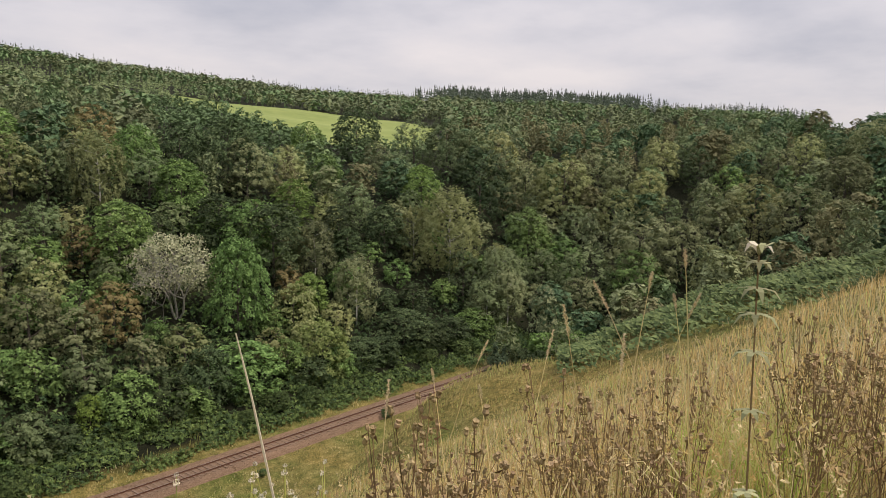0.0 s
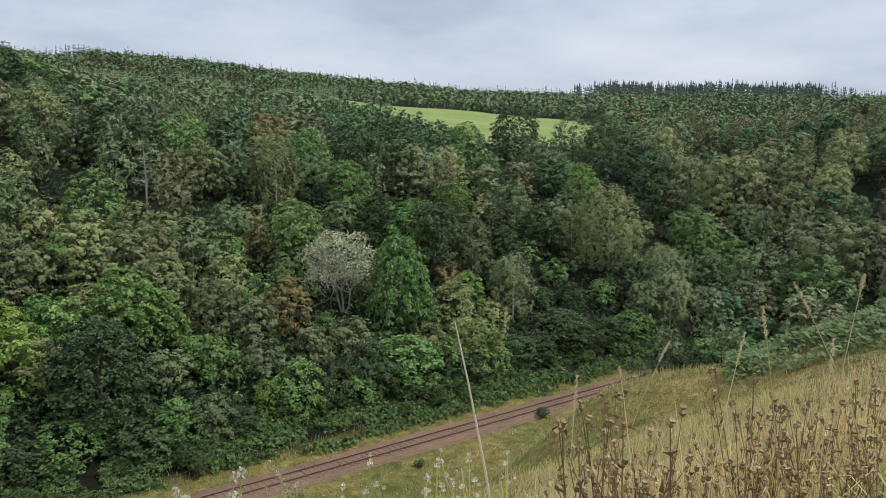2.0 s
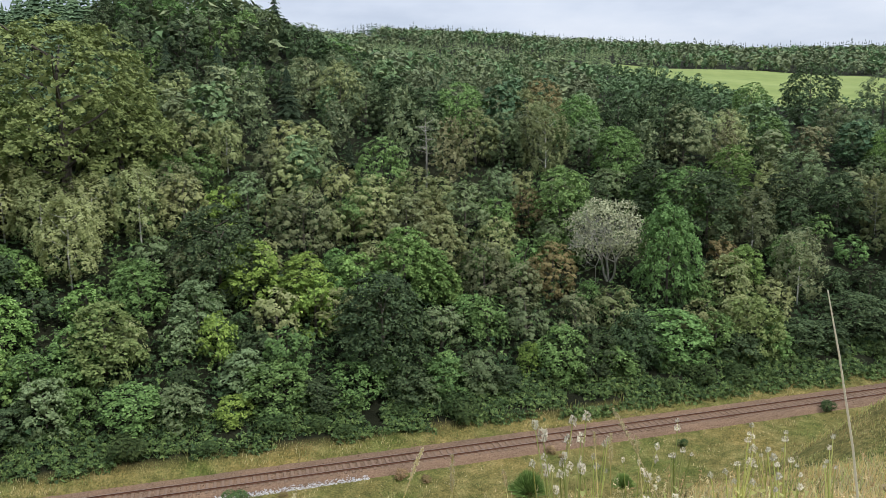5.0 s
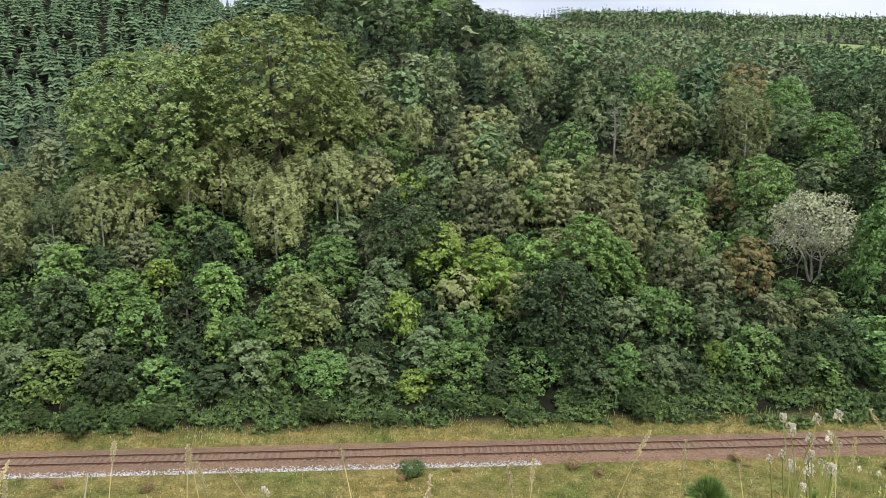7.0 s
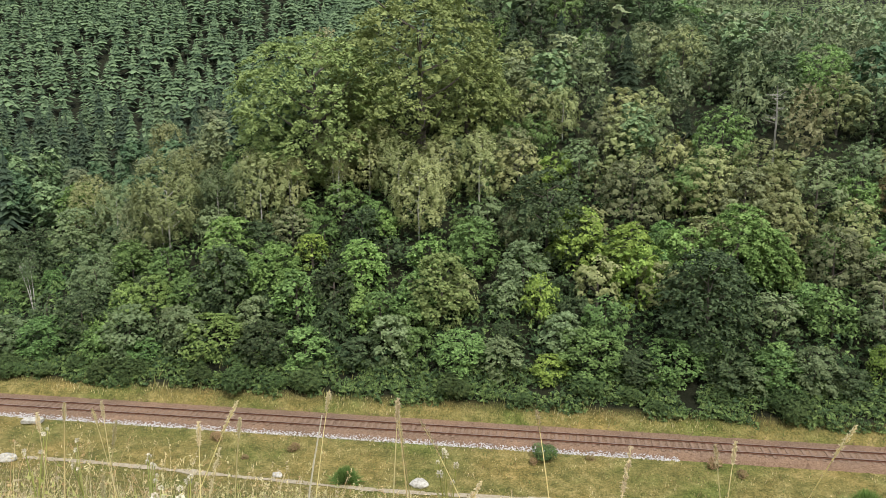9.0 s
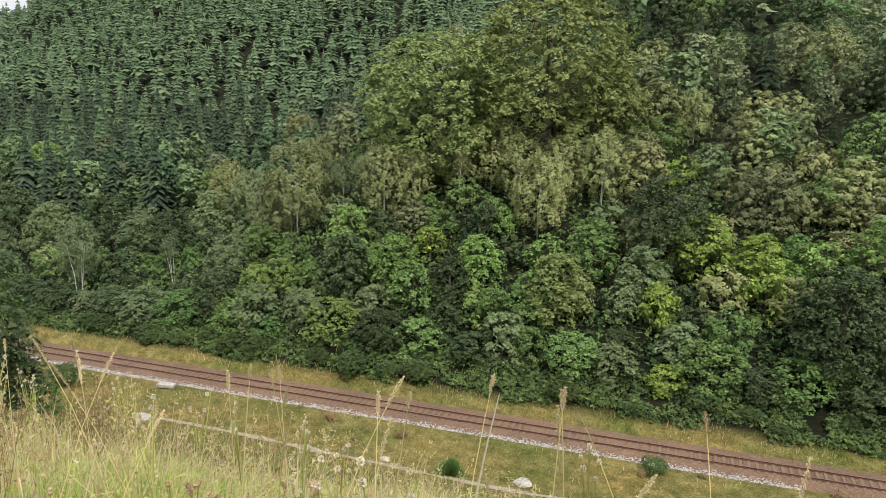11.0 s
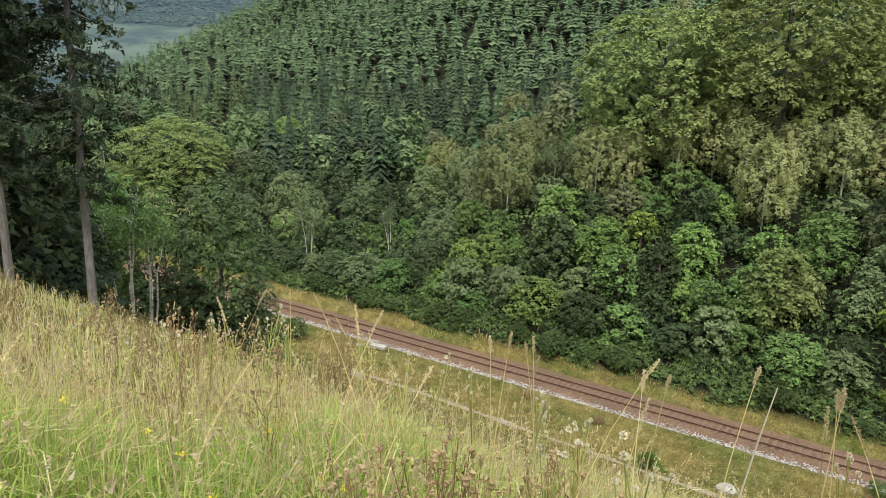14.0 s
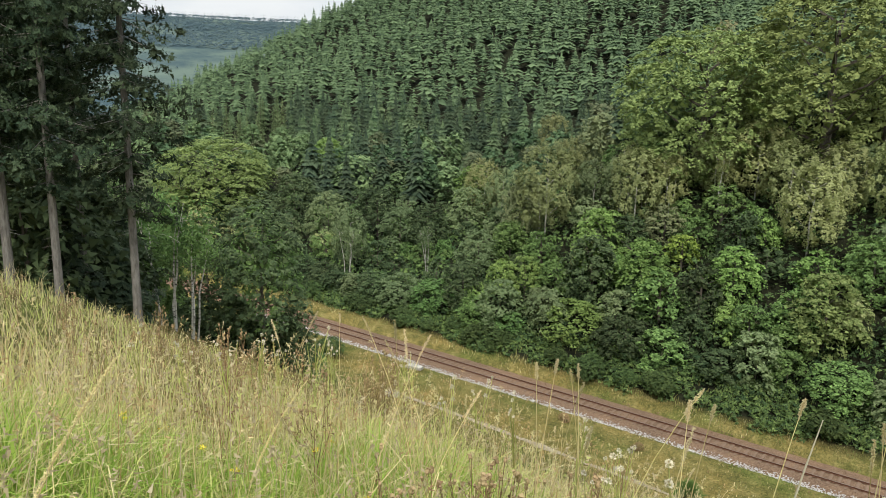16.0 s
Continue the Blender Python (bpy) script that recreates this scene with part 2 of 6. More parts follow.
def ground(x, y):
    """Height of the land: grass bank, railway shelf, wooded valley side, plateau, far hill."""
    x, y = np.asarray(x, float), np.asarray(y, float)
    # near bank, with a bracken spur
    near = 28.35 - 0.42 * y - 0.165 * smax(y - 3.0, 0.0 * y, 1.5) - 0.0016 * np.clip(x, 0, 400) ** 1.2 + 0.25 * np.sin(x * 0.31 + y * 0.17) * step(4, 14, np.hypot(x, y)) + 0.06 * np.sin(x * 1.7 + 0.6) * np.sin(y * 1.3)
    near = near + 0.25 * step(0.5, 2.0, x) * step(30, 10, x)
    near = near + 0.45 * np.exp(-((x + 5.0) / 3.0) ** 2 - ((y - 5.0) / 3.0) ** 2) - 0.14 * np.exp(-((x + 7.5) / 2.2) ** 2 - ((y - 2.2) / 1.6) ** 2)
    near = smin(near, 62 + 0.0 * x, 6)
    near = near + 2.6 * np.exp(-((x - 42) / 16) ** 2 - ((y - 17) / 8) ** 2)
    near = near + 3.2 * np.exp(-((x - 30) / 6) ** 2 - ((y - 25) / 5) ** 2)
    shelf = -0.45 + 0.10 * np.sin(x * 0.23) * np.cos(y * 0.4) * step(3, 8, np.abs(y - 62.3))
    low = smax(near, shelf, 1.2)
    # far side: steep wooded slope, then a plateau that rises to the skyline
    d, r = y - 66.3, np.hypot(x, y)
    slope = 0.60 * d
    top = 21.5 + 0.165 * d + 5 * np.exp(-((x + 10) / 60) ** 2 - ((y - 200) / 70) ** 2)
    th = np.degrees(np.arctan2(x, np.maximum(y, 1.0)))
    crest = np.interp(th, [-60, 0, 18, 29, 41, 48, 58, 67, 80, 90], [0.14, 0.147, 0.130, 0.112, 0.092, 0.090, 0.087, 0.078, 0.072, 0.068])
    top = smin(top, 20.5 + np.minimum(r, 720) * crest, 8)
    top = smax(top, np.where(x > 120, 20.5 + np.minimum(r, 720) * crest - 0.13 * np.clip(520 - r, 0, 600), -50), 10)
    side = smin(slope, top, 5) + 13.5 * np.exp(-((x + 2) / 28) ** 2 - ((y - 178) / 40) ** 2) + 10 * np.exp(-((x + 40) / 22) ** 2 - ((y - 205) / 45) ** 2)
    # to the left a shallow bowl, then the steep plantation hill
    bowl = smax(0.20 * d, 11 + 0.46 * (y - 122), 6)
    bowl = smin(bowl, 88 + 0.0 * x, 10)
    k = step(-38, -72, x + 0.12 * (y - 90))
    side = side * (1 - k) + bowl * k
    fall = 0.55 * smax(-(x + 252), 0.0 * x, 12)
    side = smax(side - fall, -14 + 0.0 * x, 6)
    far = step(-300, -900, x) * (np.clip(r - 1300, 0, 1500) * 0.195)
    side = side + far + 1.2 * np.sin(x * 0.05) * np.sin(y * 0.06) * step(75, 100, y)
    z = np.where(y > 64.4, smax(side, shelf, 0.35), low)
    # wooded spur that closes the valley
    spur = smin(0.5 * (x - 104), 30 + 0.02 * x, 8)
    return np.where(x > 90, smax(z, spur, 4.0) - 0.5 * (4.0 ** 2) / (2 * np.abs(z - spur) + 4.0) * 0.5, z)


def gz(x, y):
    return float(ground(x, y))


def mesh_object(name, verts, faces, mat, parent=None, smooth=False, label=""):
    me = bpy.data.meshes.new(name)
    me.from_pydata([tuple(v) for v in verts], [], [tuple(f) for f in faces])
    for m in (mat if isinstance(mat, (list, tuple)) else [mat]):
        me.materials.append(m)
    if smooth:
        me.polygons.foreach_set("use_smooth", [True] * len(me.polygons))
    ob = new(name, me)
    if parent:
        ob.parent = parent
    if label:
        ob["label"] = label
    return ob


def part(name, bm, material, parent, label=""):
    me = bpy.data.meshes.new(name)
    bm.to_mesh(me)
    bm.free()
    me.materials.append(material)
    ob = new(name, me)
    ob.parent = parent
    if label:
        ob["label"] = label
    return ob


def sheet(name, xs, ys, mat, lift=0.0, keep=None):
    X, Y = np.meshgrid(xs, ys)
    Z = ground(X, Y) + lift
    n = len(xs)
    verts = np.stack([X.ravel(), Y.ravel(), Z.ravel()], 1)
    faces = [(j * n + i, j * n + i + 1, (j + 1) * n + i + 1, (j + 1) * n + i) for j in range(len(ys) - 1) for i in range(n - 1) if keep is None or keep(xs[i], ys[j])]
    return mesh_object(name, verts.tolist(), faces, mat, smooth=True)


def land_material():
    m, nt, N, L, p, out = nodes("land")
    geo, sep = N("ShaderNodeNewGeometry"), N("ShaderNodeSeparateXYZ")
    L(geo.outputs["Position"], sep.inputs[0])
    _, turf = noise_ramp(nt, 0.9, [(0.3, (0.10, 0.10, 0.036)), (0.5, (0.18, 0.16, 0.062)), (0.72, (0.29, 0.245, 0.115))], detail=8)
    _, worn = noise_ramp(nt, 0.12, [(0.36, (0.62, 0.80, 0.55)), (0.5, (0.95, 0.95, 0.86)), (0.66, (1.14, 1.02, 0.9))], detail=4)
    grass = mix_rgb(nt, 1.0, turf.outputs[0], worn.outputs[0], "MULTIPLY")
    _, tufts = noise_ramp(nt, 5.0, [(0.35, (0.55, 0.6, 0.5)), (0.62, (1.3, 1.25, 1.2))], detail=4)
    grass = mix_rgb(nt, 1.0, grass, tufts.outputs[0], "MULTIPLY")
    # woodland litter, its colour darkened further for the shade between trees
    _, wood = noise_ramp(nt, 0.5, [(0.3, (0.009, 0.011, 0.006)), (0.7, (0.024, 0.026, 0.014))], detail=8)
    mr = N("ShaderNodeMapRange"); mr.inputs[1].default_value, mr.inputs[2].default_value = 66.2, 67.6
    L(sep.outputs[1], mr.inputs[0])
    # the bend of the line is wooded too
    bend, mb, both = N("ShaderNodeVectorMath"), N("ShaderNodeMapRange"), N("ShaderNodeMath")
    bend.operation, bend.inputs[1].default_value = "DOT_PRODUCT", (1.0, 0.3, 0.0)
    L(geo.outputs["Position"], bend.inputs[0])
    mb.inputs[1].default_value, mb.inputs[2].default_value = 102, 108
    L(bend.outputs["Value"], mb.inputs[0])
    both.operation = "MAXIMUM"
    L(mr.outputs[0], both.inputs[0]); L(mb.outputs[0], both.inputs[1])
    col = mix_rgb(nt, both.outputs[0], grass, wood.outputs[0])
    # the far hill's ground is coloured blue-green in place of haze
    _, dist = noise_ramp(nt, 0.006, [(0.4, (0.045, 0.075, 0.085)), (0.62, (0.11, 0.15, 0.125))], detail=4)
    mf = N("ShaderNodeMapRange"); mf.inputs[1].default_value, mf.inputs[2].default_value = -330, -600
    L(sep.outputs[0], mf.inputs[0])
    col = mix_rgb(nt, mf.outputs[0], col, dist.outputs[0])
    L(col, p.inputs["Base Color"])
    p.inputs["Roughness"].default_value, p.inputs["Specular IOR Level"].default_value = 1.0, 0.1
    _, rb = noise_ramp(nt, 6.0, [(0.3, (0, 0, 0)), (0.7, (1, 1, 1))], detail=6)
    b = N("ShaderNodeBump"); b.inputs["Strength"].default_value = 0.8; b.inputs["Distance"].default_value = 0.12
    L(rb.outputs[0], b.inputs["Height"]); L(b.outputs[0], p.inputs["Normal"])
    return m


def spread(*pieces):
    """Grid lines: (start, end, step) pieces joined."""
    out = []
    for a, b, s in pieces:
        out += list(np.arange(a, b, s))
    return out + [pieces[-1][1]]


xs = spread((-4400, -1400, 200), (-1400, -500, 60), (-500, -120, 12), (-120, -12, 3), (-12, 14, 0.6), (14, 120, 3), (120, 420, 12), (420, 1400, 60), (1400, 4400, 300))
ys = spread((-2400, -400, 250), (-400, -40, 30), (-40, -6, 3), (-6, 14, 0.6), (14, 46, 2.0), (46, 70, 0.8), (70, 140, 3), (140, 420, 10), (420, 1400, 50), (1400, 4400, 250))
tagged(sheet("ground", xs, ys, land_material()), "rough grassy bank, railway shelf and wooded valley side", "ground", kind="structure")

# hayfield on the plateau
field_mat = surface("cut_meadow", 0.15, [(0.3, (0.165, 0.21, 0.062)), (0.7, (0.23, 0.265, 0.085))], bump=0.1, big=(0.02, (0.85, 0.9, 0.8), (1.05, 1.05, 1.0)))


def in_field(x, y):
    # strip between two hedge lines on the plateau
    th, D = math.degrees(math.atan2(x, y)), math.hypot(x, y)
    return 29 < th < 48.5 and 215 + max(0, 40 - th) * 9 < D < 400 - max(0, th - 42) * 10


def in_stubble(x, y):
    th, D = math.degrees(math.atan2(x, y)), math.hypot(x, y)
    return 64.4 < th < 70.5 and 588 < D < 628


stubble_mat = surface("pale_stubble", 0.15, [(0.3, (0.22, 0.20, 0.115)), (0.7, (0.31, 0.28, 0.175))], bump=0.1)
tagged(sheet("stubble_field", list(np.arange(410, 600, 6)), list(np.arange(140, 280, 6)), stubble_mat, 0.4, in_stubble), "pale stubble field on the far plateau", "field", kind="structure")
tagged(sheet("meadow", list(np.arange(60, 320, 3)), list(np.arange(110, 380, 3)), field_mat, 0.25, in_field), "bright green mown meadow on the plateau", "field", kind="structure")

# ---- railway ----
rust = surface("rusty_rail", 8, [(0.3, (0.09, 0.045, 0.03)), (0.7, (0.20, 0.10, 0.065))], rough=0.7, bump=0.2, metal=0.3)
shine = surface("worn_rail_head", 8, [(0.3, (0.25, 0.2, 0.18)), (0.7, (0.4, 0.34, 0.3))], rough=0.4, bump=0.1, metal=0.7)
sleeper_mat = surface("sleeper", 5, [(0.3, (0.15, 0.10, 0.07)), (0.7, (0.245, 0.17, 0.12))], bump=0.4)
ballast_mat = surface("brown_ballast", 9, [(0.3, (0.115, 0.074, 0.048)), (0.5, (0.205, 0.135, 0.09)), (0.72, (0.32, 0.23, 0.16))], bump=0.9, bump_scale=14, big=(0.15, (0.8, 0.8, 0.8), (1.1, 1.05, 1.0)))
stone_mat = surface("grey_chippings", 8, [(0.3, (0.36, 0.35, 0.35)), (0.7, (0.72, 0.70, 0.69))], bump=0.9, bump_scale=12)
TRACK_Y, X0, X1 = 62.3, -190.0, 92.0


def profile_strip(name, prof, x0, x1, dx, mat, jitter=0.0, parent=None):
    """A cross-section (y, z) carried along the line."""
    rng = random.Random(5)
    xs_ = np.arange(x0, x1 + dx / 2, dx)
    verts, faces, n = [], [], len(prof)
    for x in xs_:
        for y, z in prof:
            verts.append((x, TRACK_Y + y + rng.uniform(-jitter, jitter), z + rng.uniform(-jitter, jitter) * 0.5))
    for i in range(len(xs_) - 1):
        for k in range(n - 1):
            a = i * n + k
            faces.append((a, a + n, a + n + 1, a + 1))
    return mesh_object(name, verts, faces, mat, parent)


tagged(profile_strip("ballast_bed", [(-2.35, -0.62), (-1.75, -0.14), (-1.4, -0.03), (1.4, -0.03), (2.1, -0.06), (2.5, -0.12), (3.2, -0.6)], X0, X1, 0.8, ballast_mat, 0.05), "reddish-brown stone ballast under the single track", "ballast", kind="structure")


def railway():
    root = tagged(new("railway_track"), "single railway track with rusty rails on sleepers", "railway track")
    root.location = (0, TRACK_Y, 0)
    for side in (-0.7535, 0.7535):
        prof = [(-0.07, 0.03), (-0.07, 0.045), (-0.012, 0.06), (-0.012, 0.13), (-0.036, 0.14), (-0.036, 0.172), (0.036, 0.172), (0.036, 0.14), (0.012, 0.13), (0.012, 0.06), (0.07, 0.045), (0.07, 0.03)]
        verts = [(x, side + y, z) for x in (X0, X1) for y, z in prof]
        n = len(prof)
        faces = [(k, k + 1, n + k + 1, n + k) for k in range(n - 1)]
        r = mesh_object("rail", verts, faces, [rust, shine], root)
        r.data.polygons[5].material_index = 1
    bm = bmesh.new()
    bmesh.ops.create_cube(bm, size=1, matrix=Matrix.LocRotScale((0, 0, -0.028), None, (0.26, 2.5, 0.11)))
    bmesh.ops.bevel(bm, geom=bm.edges[:], offset=0.02, segments=1, affect="EDGES")
    first = part("sleeper", bm, sleeper_mat, root)
    rng = random.Random(3)
    xs_ = np.arange(-108, 86, 0.66)
    first.location.x = xs_[0]
    for x in xs_[1:]:
        s = first.copy()
        scene.collection.objects.link(s)
        s.location = (x + rng.uniform(-0.02, 0.02), rng.uniform(-0.03, 0.03), rng.uniform(-0.01, 0.008))
        s.rotation_euler = (0, 0, rng.uniform(-0.012, 0.012))


railway()


# ---- plant building blocks ----
def unit(v):
    return v / np.maximum(np.linalg.norm(v, axis=-1, keepdims=True), 1e-9)


def sprays(rng, centres, normals, size, aspect=1.0):
    """Three-cornered leaf sprays at the centres, facing along the normals."""
    n = len(centres)
    nrm = unit(normals)
    u = unit(np.cross(nrm, unit(rng.normal(size=(n, 3)))))
    v = np.cross(nrm, u)
    s = (size * rng.uniform(0.6, 1.3, n))[:, None]
    a = centres + u * s * 0.62
    b = centres - u * s * rng.uniform(0.2, 0.4, (n, 1)) + v * s * 0.5 * aspect
    c = centres - u * s * rng.uniform(0.2, 0.4, (n, 1)) - v * s * 0.5 * aspect
    return np.stack([a, b, c], 1).reshape(-1, 3), np.arange(3 * n).reshape(-1, 3)


class Bag:
    """Collects vertices and faces of one mesh."""

    def __init__(self):
        self.v, self.f, self.n = [], [], 0

    def add(self, verts, faces):
        self.v.extend(np.asarray(verts).tolist())
        self.f.extend([tuple(int(i) + self.n for i in f) for f in faces])
        self.n += len(verts)

    def tube(self, pts, radii, sides=6):
        pts = [Vector(p) for p in pts]
        verts, faces = [], []
        for i, (p, r) in enumerate(zip(pts, radii)):
            t = (pts[min(i + 1, len(pts) - 1)] - pts[max(i - 1, 0)]).normalized()
            u = t.orthogonal().normalized()
            w = t.cross(u)
            for k in range(sides):
                a = 2 * math.pi * k / sides
                verts.append(p + (u * math.cos(a) + w * math.sin(a)) * r)
        for i in range(len(pts) - 1):
            for k in range(sides):
                a, b = i * sides + k, i * sides + (k + 1) % sides
                faces.append((a, b, b + sides, a + sides))
        self.add(verts, faces)

    def mesh(self, name, mat):
        me = bpy.data.meshes.new(name)
        me.from_pydata(self.v, [], self.f)
        me.materials.append(mat)
        return me


def lobes_cloud(rng, lobes, n, up=0.6, jitter=0.5, skin=(0.72, 1.06), droop=0.0):
    """Points and facings over the outside of a set of ellipsoid lobes."""
    cen = np.array([l[0] for l in lobes], float)
    rad = np.array([l[1] for l in lobes], float)
    w = (rad ** 2).sum(1)
    pick = rng.choice(len(lobes), size=int(n * 1.7), p=w / w.sum())
    d = unit(rng.normal(size=(len(pick), 3)) + np.array([0, 0, 0.35]))
    p = cen[pick] + d * rad[pick] * rng.uniform(*skin, (len(pick), 1))
    deep = np.zeros(len(pick), bool)
    for k in range(len(lobes)):
        q = ((p - cen[k]) / rad[k])
        deep |= ((q ** 2).sum(1) < 0.5) & (pick != k)
    p, d = p[~deep][:n], d[~deep][:n]
    nr = d + np.array([0, 0, up]) + rng.normal(size=p.shape) * jitter
    p[:, 2] -= droop * rng.random(len(p)) ** 2
    return p, nr


def broadleaf_lobes(rng, h, w, base, count, small=1.0):
    """Lobes for a rounded crown from height base to h, w wide."""
    out = []
    for i in range(count):
        f = (i + 0.5) / count
        z = base + (h - base) * (0.12 + 0.8 * f)
        reach = w * 0.5 * (1 - ((f - 0.35) / 0.8) ** 2) * rng.uniform(0.45, 0.75 + 0.4 * (1 - small))
        a = 2.4 * i + rng.uniform(-0.5, 0.5)
        r = w * rng.uniform(0.17, 0.27) * small
        out.append(((reach * math.cos(a), reach * math.sin(a), z), (r, r, r * rng.uniform(0.65, 0.95))))
    out.append(((0, 0, base + (h - base) * 0.55), (w * 0.3, w * 0.3, (h - base) * 0.42)))
    return out


def limbs(bag, rng, h, base, w, r0, lean=0.0, count=6, sides=6):
    """A tapered trunk with limbs into the crown."""
    pts = [(lean * h * f + rng.uniform(-0.02, 0.02) * h * f, rng.uniform(-0.02, 0.02) * h * f, h * f) for f in (0, 0.15, 0.35, 0.55, 0.74)]
    pts[0] = (0, 0, -0.5)
    bag.tube(pts, [r0 * 1.25, r0, r0 * 0.8, r0 * 0.5, r0 * 0.15], sides)
    for i in range(count):
        f = base / h + (0.8 - base / h) * (i + 0.3) / count
        a = 2.4 * i + rng.uniform(-0.4, 0.4)
        z = h * f
        o = Vector((lean * z, 0, z))
        l = w * rng.uniform(0.28, 0.42)
        e = o + Vector((math.cos(a) * l, math.sin(a) * l, l * rng.uniform(0.5, 0.9)))
        mid = o.lerp(e, 0.5) + Vector((0, 0, -0.06 * l))
        bag.tube([o, mid, e], [r0 * 0.42, r0 * 0.28, r0 * 0.06], 4)


PROTOS = {}


def crown_domes(rng, h, w, base, count, spread, low=0.2):
    """A main dome and smaller ones leaning out of it, as centres and radii."""
    span = h - base
    out = [((0.0, 0.0, base + span * 0.44), (w * 0.42, w * 0.42, span * 0.54))]
    for i in range(count):
        a, f = 2.4 * i + rng.uniform(-0.4, 0.4), low + (0.80 - low) * ((i + rng.random()) / count)
        r = w * rng.uniform(0.14, 0.21)
        reach = max(0.06 * w, w * 0.5 * spread * math.sqrt(max(0.05, 1 - ((f - 0.36) / 0.64) ** 2)) * rng.uniform(0.95, 1.12) - r)
        out.append(((reach * math.cos(a), reach * math.sin(a), base + span * f), (r, r, r * rng.uniform(0.75, 1.05))))
    return out


def bough_crown(bag, rng, domes, boughs, per, reach, leaf, style):
    """Boughs over the outside of the domes: flat drooping fans, loose tufts or hanging tresses of leaf sprays."""
    cen = np.array([d[0] for d in domes])
    rad = np.array([d[1] for d in domes])
    wt = (rad[:, 0] * rad[:, 2])
    pick = rng.choice(len(domes), size=boughs * 4, p=wt / wt.sum())
    d = unit(rng.normal(size=(len(pick), 3)) + np.array([0, 0, 0.3]))
    p = cen[pick] + d * rad[pick] * rng.uniform(0.84, 1.05, (len(pick), 1))
    hidden = np.zeros(len(pick), bool)
    for k in range(len(domes)):
        q = (p - cen[k]) / rad[k]
        hidden |= ((q ** 2).sum(1) < 0.72) & (pick != k)
    p, d = p[~hidden][:boughs], d[~hidden][:boughs]
    n = len(p)
    flat = unit(d * np.array([1, 1, 0.0]) + 1e-6)
    size = reach * rng.uniform(0.6, 1.3, (n, 1, 1))
    up = np.array([0, 0, 1.0])
    if style == "fan":
        nb = unit(up * 0.85 + d * 0.6 + rng.normal(size=d.shape) * 0.12)
        u = unit(flat - nb * (flat * nb).sum(1, keepdims=True))
        v = np.cross(nb, u)
        r, a = np.sqrt(rng.random((n, per, 1))), rng.uniform(0, 6.283, (n, per, 1))
        c = p[:, None] + (u[:, None] * np.cos(a) * 1.1 + v[:, None] * np.sin(a) * 0.85) * r * size - up * (0.30 * size * r ** 2) + rng.normal(size=(n, per, 3)) * 0.05
        nr = nb[:, None] + rng.normal(size=c.shape) * 0.46 + u[:, None] * np.cos(a) * r * 0.35
    elif style == "tuft":
        g = unit(rng.normal(size=(n, per, 3)) + d[:, None] * 0.7 + up * 0.35)
        c = p[:, None] + g * size * rng.uniform(0.5, 1.0, (n, per, 1)) * np.array([1, 1, 0.8])
        nr = g * 0.4 + d[:, None] * 0.7 + up * 0.6 + rng.normal(size=c.shape) * 0.16
    else:
        f = rng.random((n, per, 1))
        c = p[:, None] + flat[:, None] * size * 0.35 * np.sqrt(f) - up * (size * 2.2 * f ** 1.4) + rng.normal(size=(n, per, 3)) * 0.32 * size * np.array([1, 1, 0.5])
        nr = d[:, None] * 0.9 + up * (0.9 - 0.55 * f) + rng.normal(size=c.shape) * 0.2
    bag.add(*sprays(rng, c.reshape(-1, 3), nr.reshape(-1, 3), leaf, 0.75))
    # leafy twigs in the dark inside
    k = n
    pick = rng.choice(len(domes), size=k, p=wt / wt.sum())
    e = unit(rng.normal(size=(k, 3)))
    bag.add(*sprays(rng, cen[pick] + e * rad[pick] * rng.uniform(0.3, 0.72, (k, 1)), e + rng.normal(size=(k, 3)) * 0.4, reach * 0.85))


def broadleaf(key, seed, h, w, base, mat, label, style="fan", boughs=150, per=22, reach=0.62, leaf=0.35, count=12, spread=1.0, low=0.15, trunk="bark", r0=0.16, arms=6, name="broadleaf_tree"):
    rng = np.random.default_rng(seed)
    bag, tb = Bag(), Bag()
    bough_crown(bag, rng, crown_domes(rng, h, w, base, count, spread, low), boughs, per, reach, leaf, style)
    limbs(tb, rng, h, base, w, r0, 0.0, arms)
    PROTOS.setdefault(key, []).append((name, bag.mesh("crown", M[mat]), tb.mesh("trunk", M[trunk]), label, "tree", h, w))


def card_tree(key, seed, h, w, base, n, size, mat, label, lobes=9, up=0.6, trunk="bark", droop=0.0, r0=0.16, jitter=0.5, aspect=1.0, name="broadleaf_tree"):
    """A lighter tree of fewer, larger sprays for the upper wood."""
    rng = np.random.default_rng(seed)
    ls = broadleaf_lobes(rng, h, w, base, lobes)
    bag, tb = Bag(), Bag()
    p, nr = lobes_cloud(rng, ls, n, up=up, droop=droop, jitter=jitter)
    bag.add(*sprays(rng, p, nr, size, aspect))
    limbs(tb, rng, h, base, w, r0)
    PROTOS.setdefault(key, []).append((name, bag.mesh("crown", M[mat]), tb.mesh("trunk", M[trunk]), label, "tree", h, w))


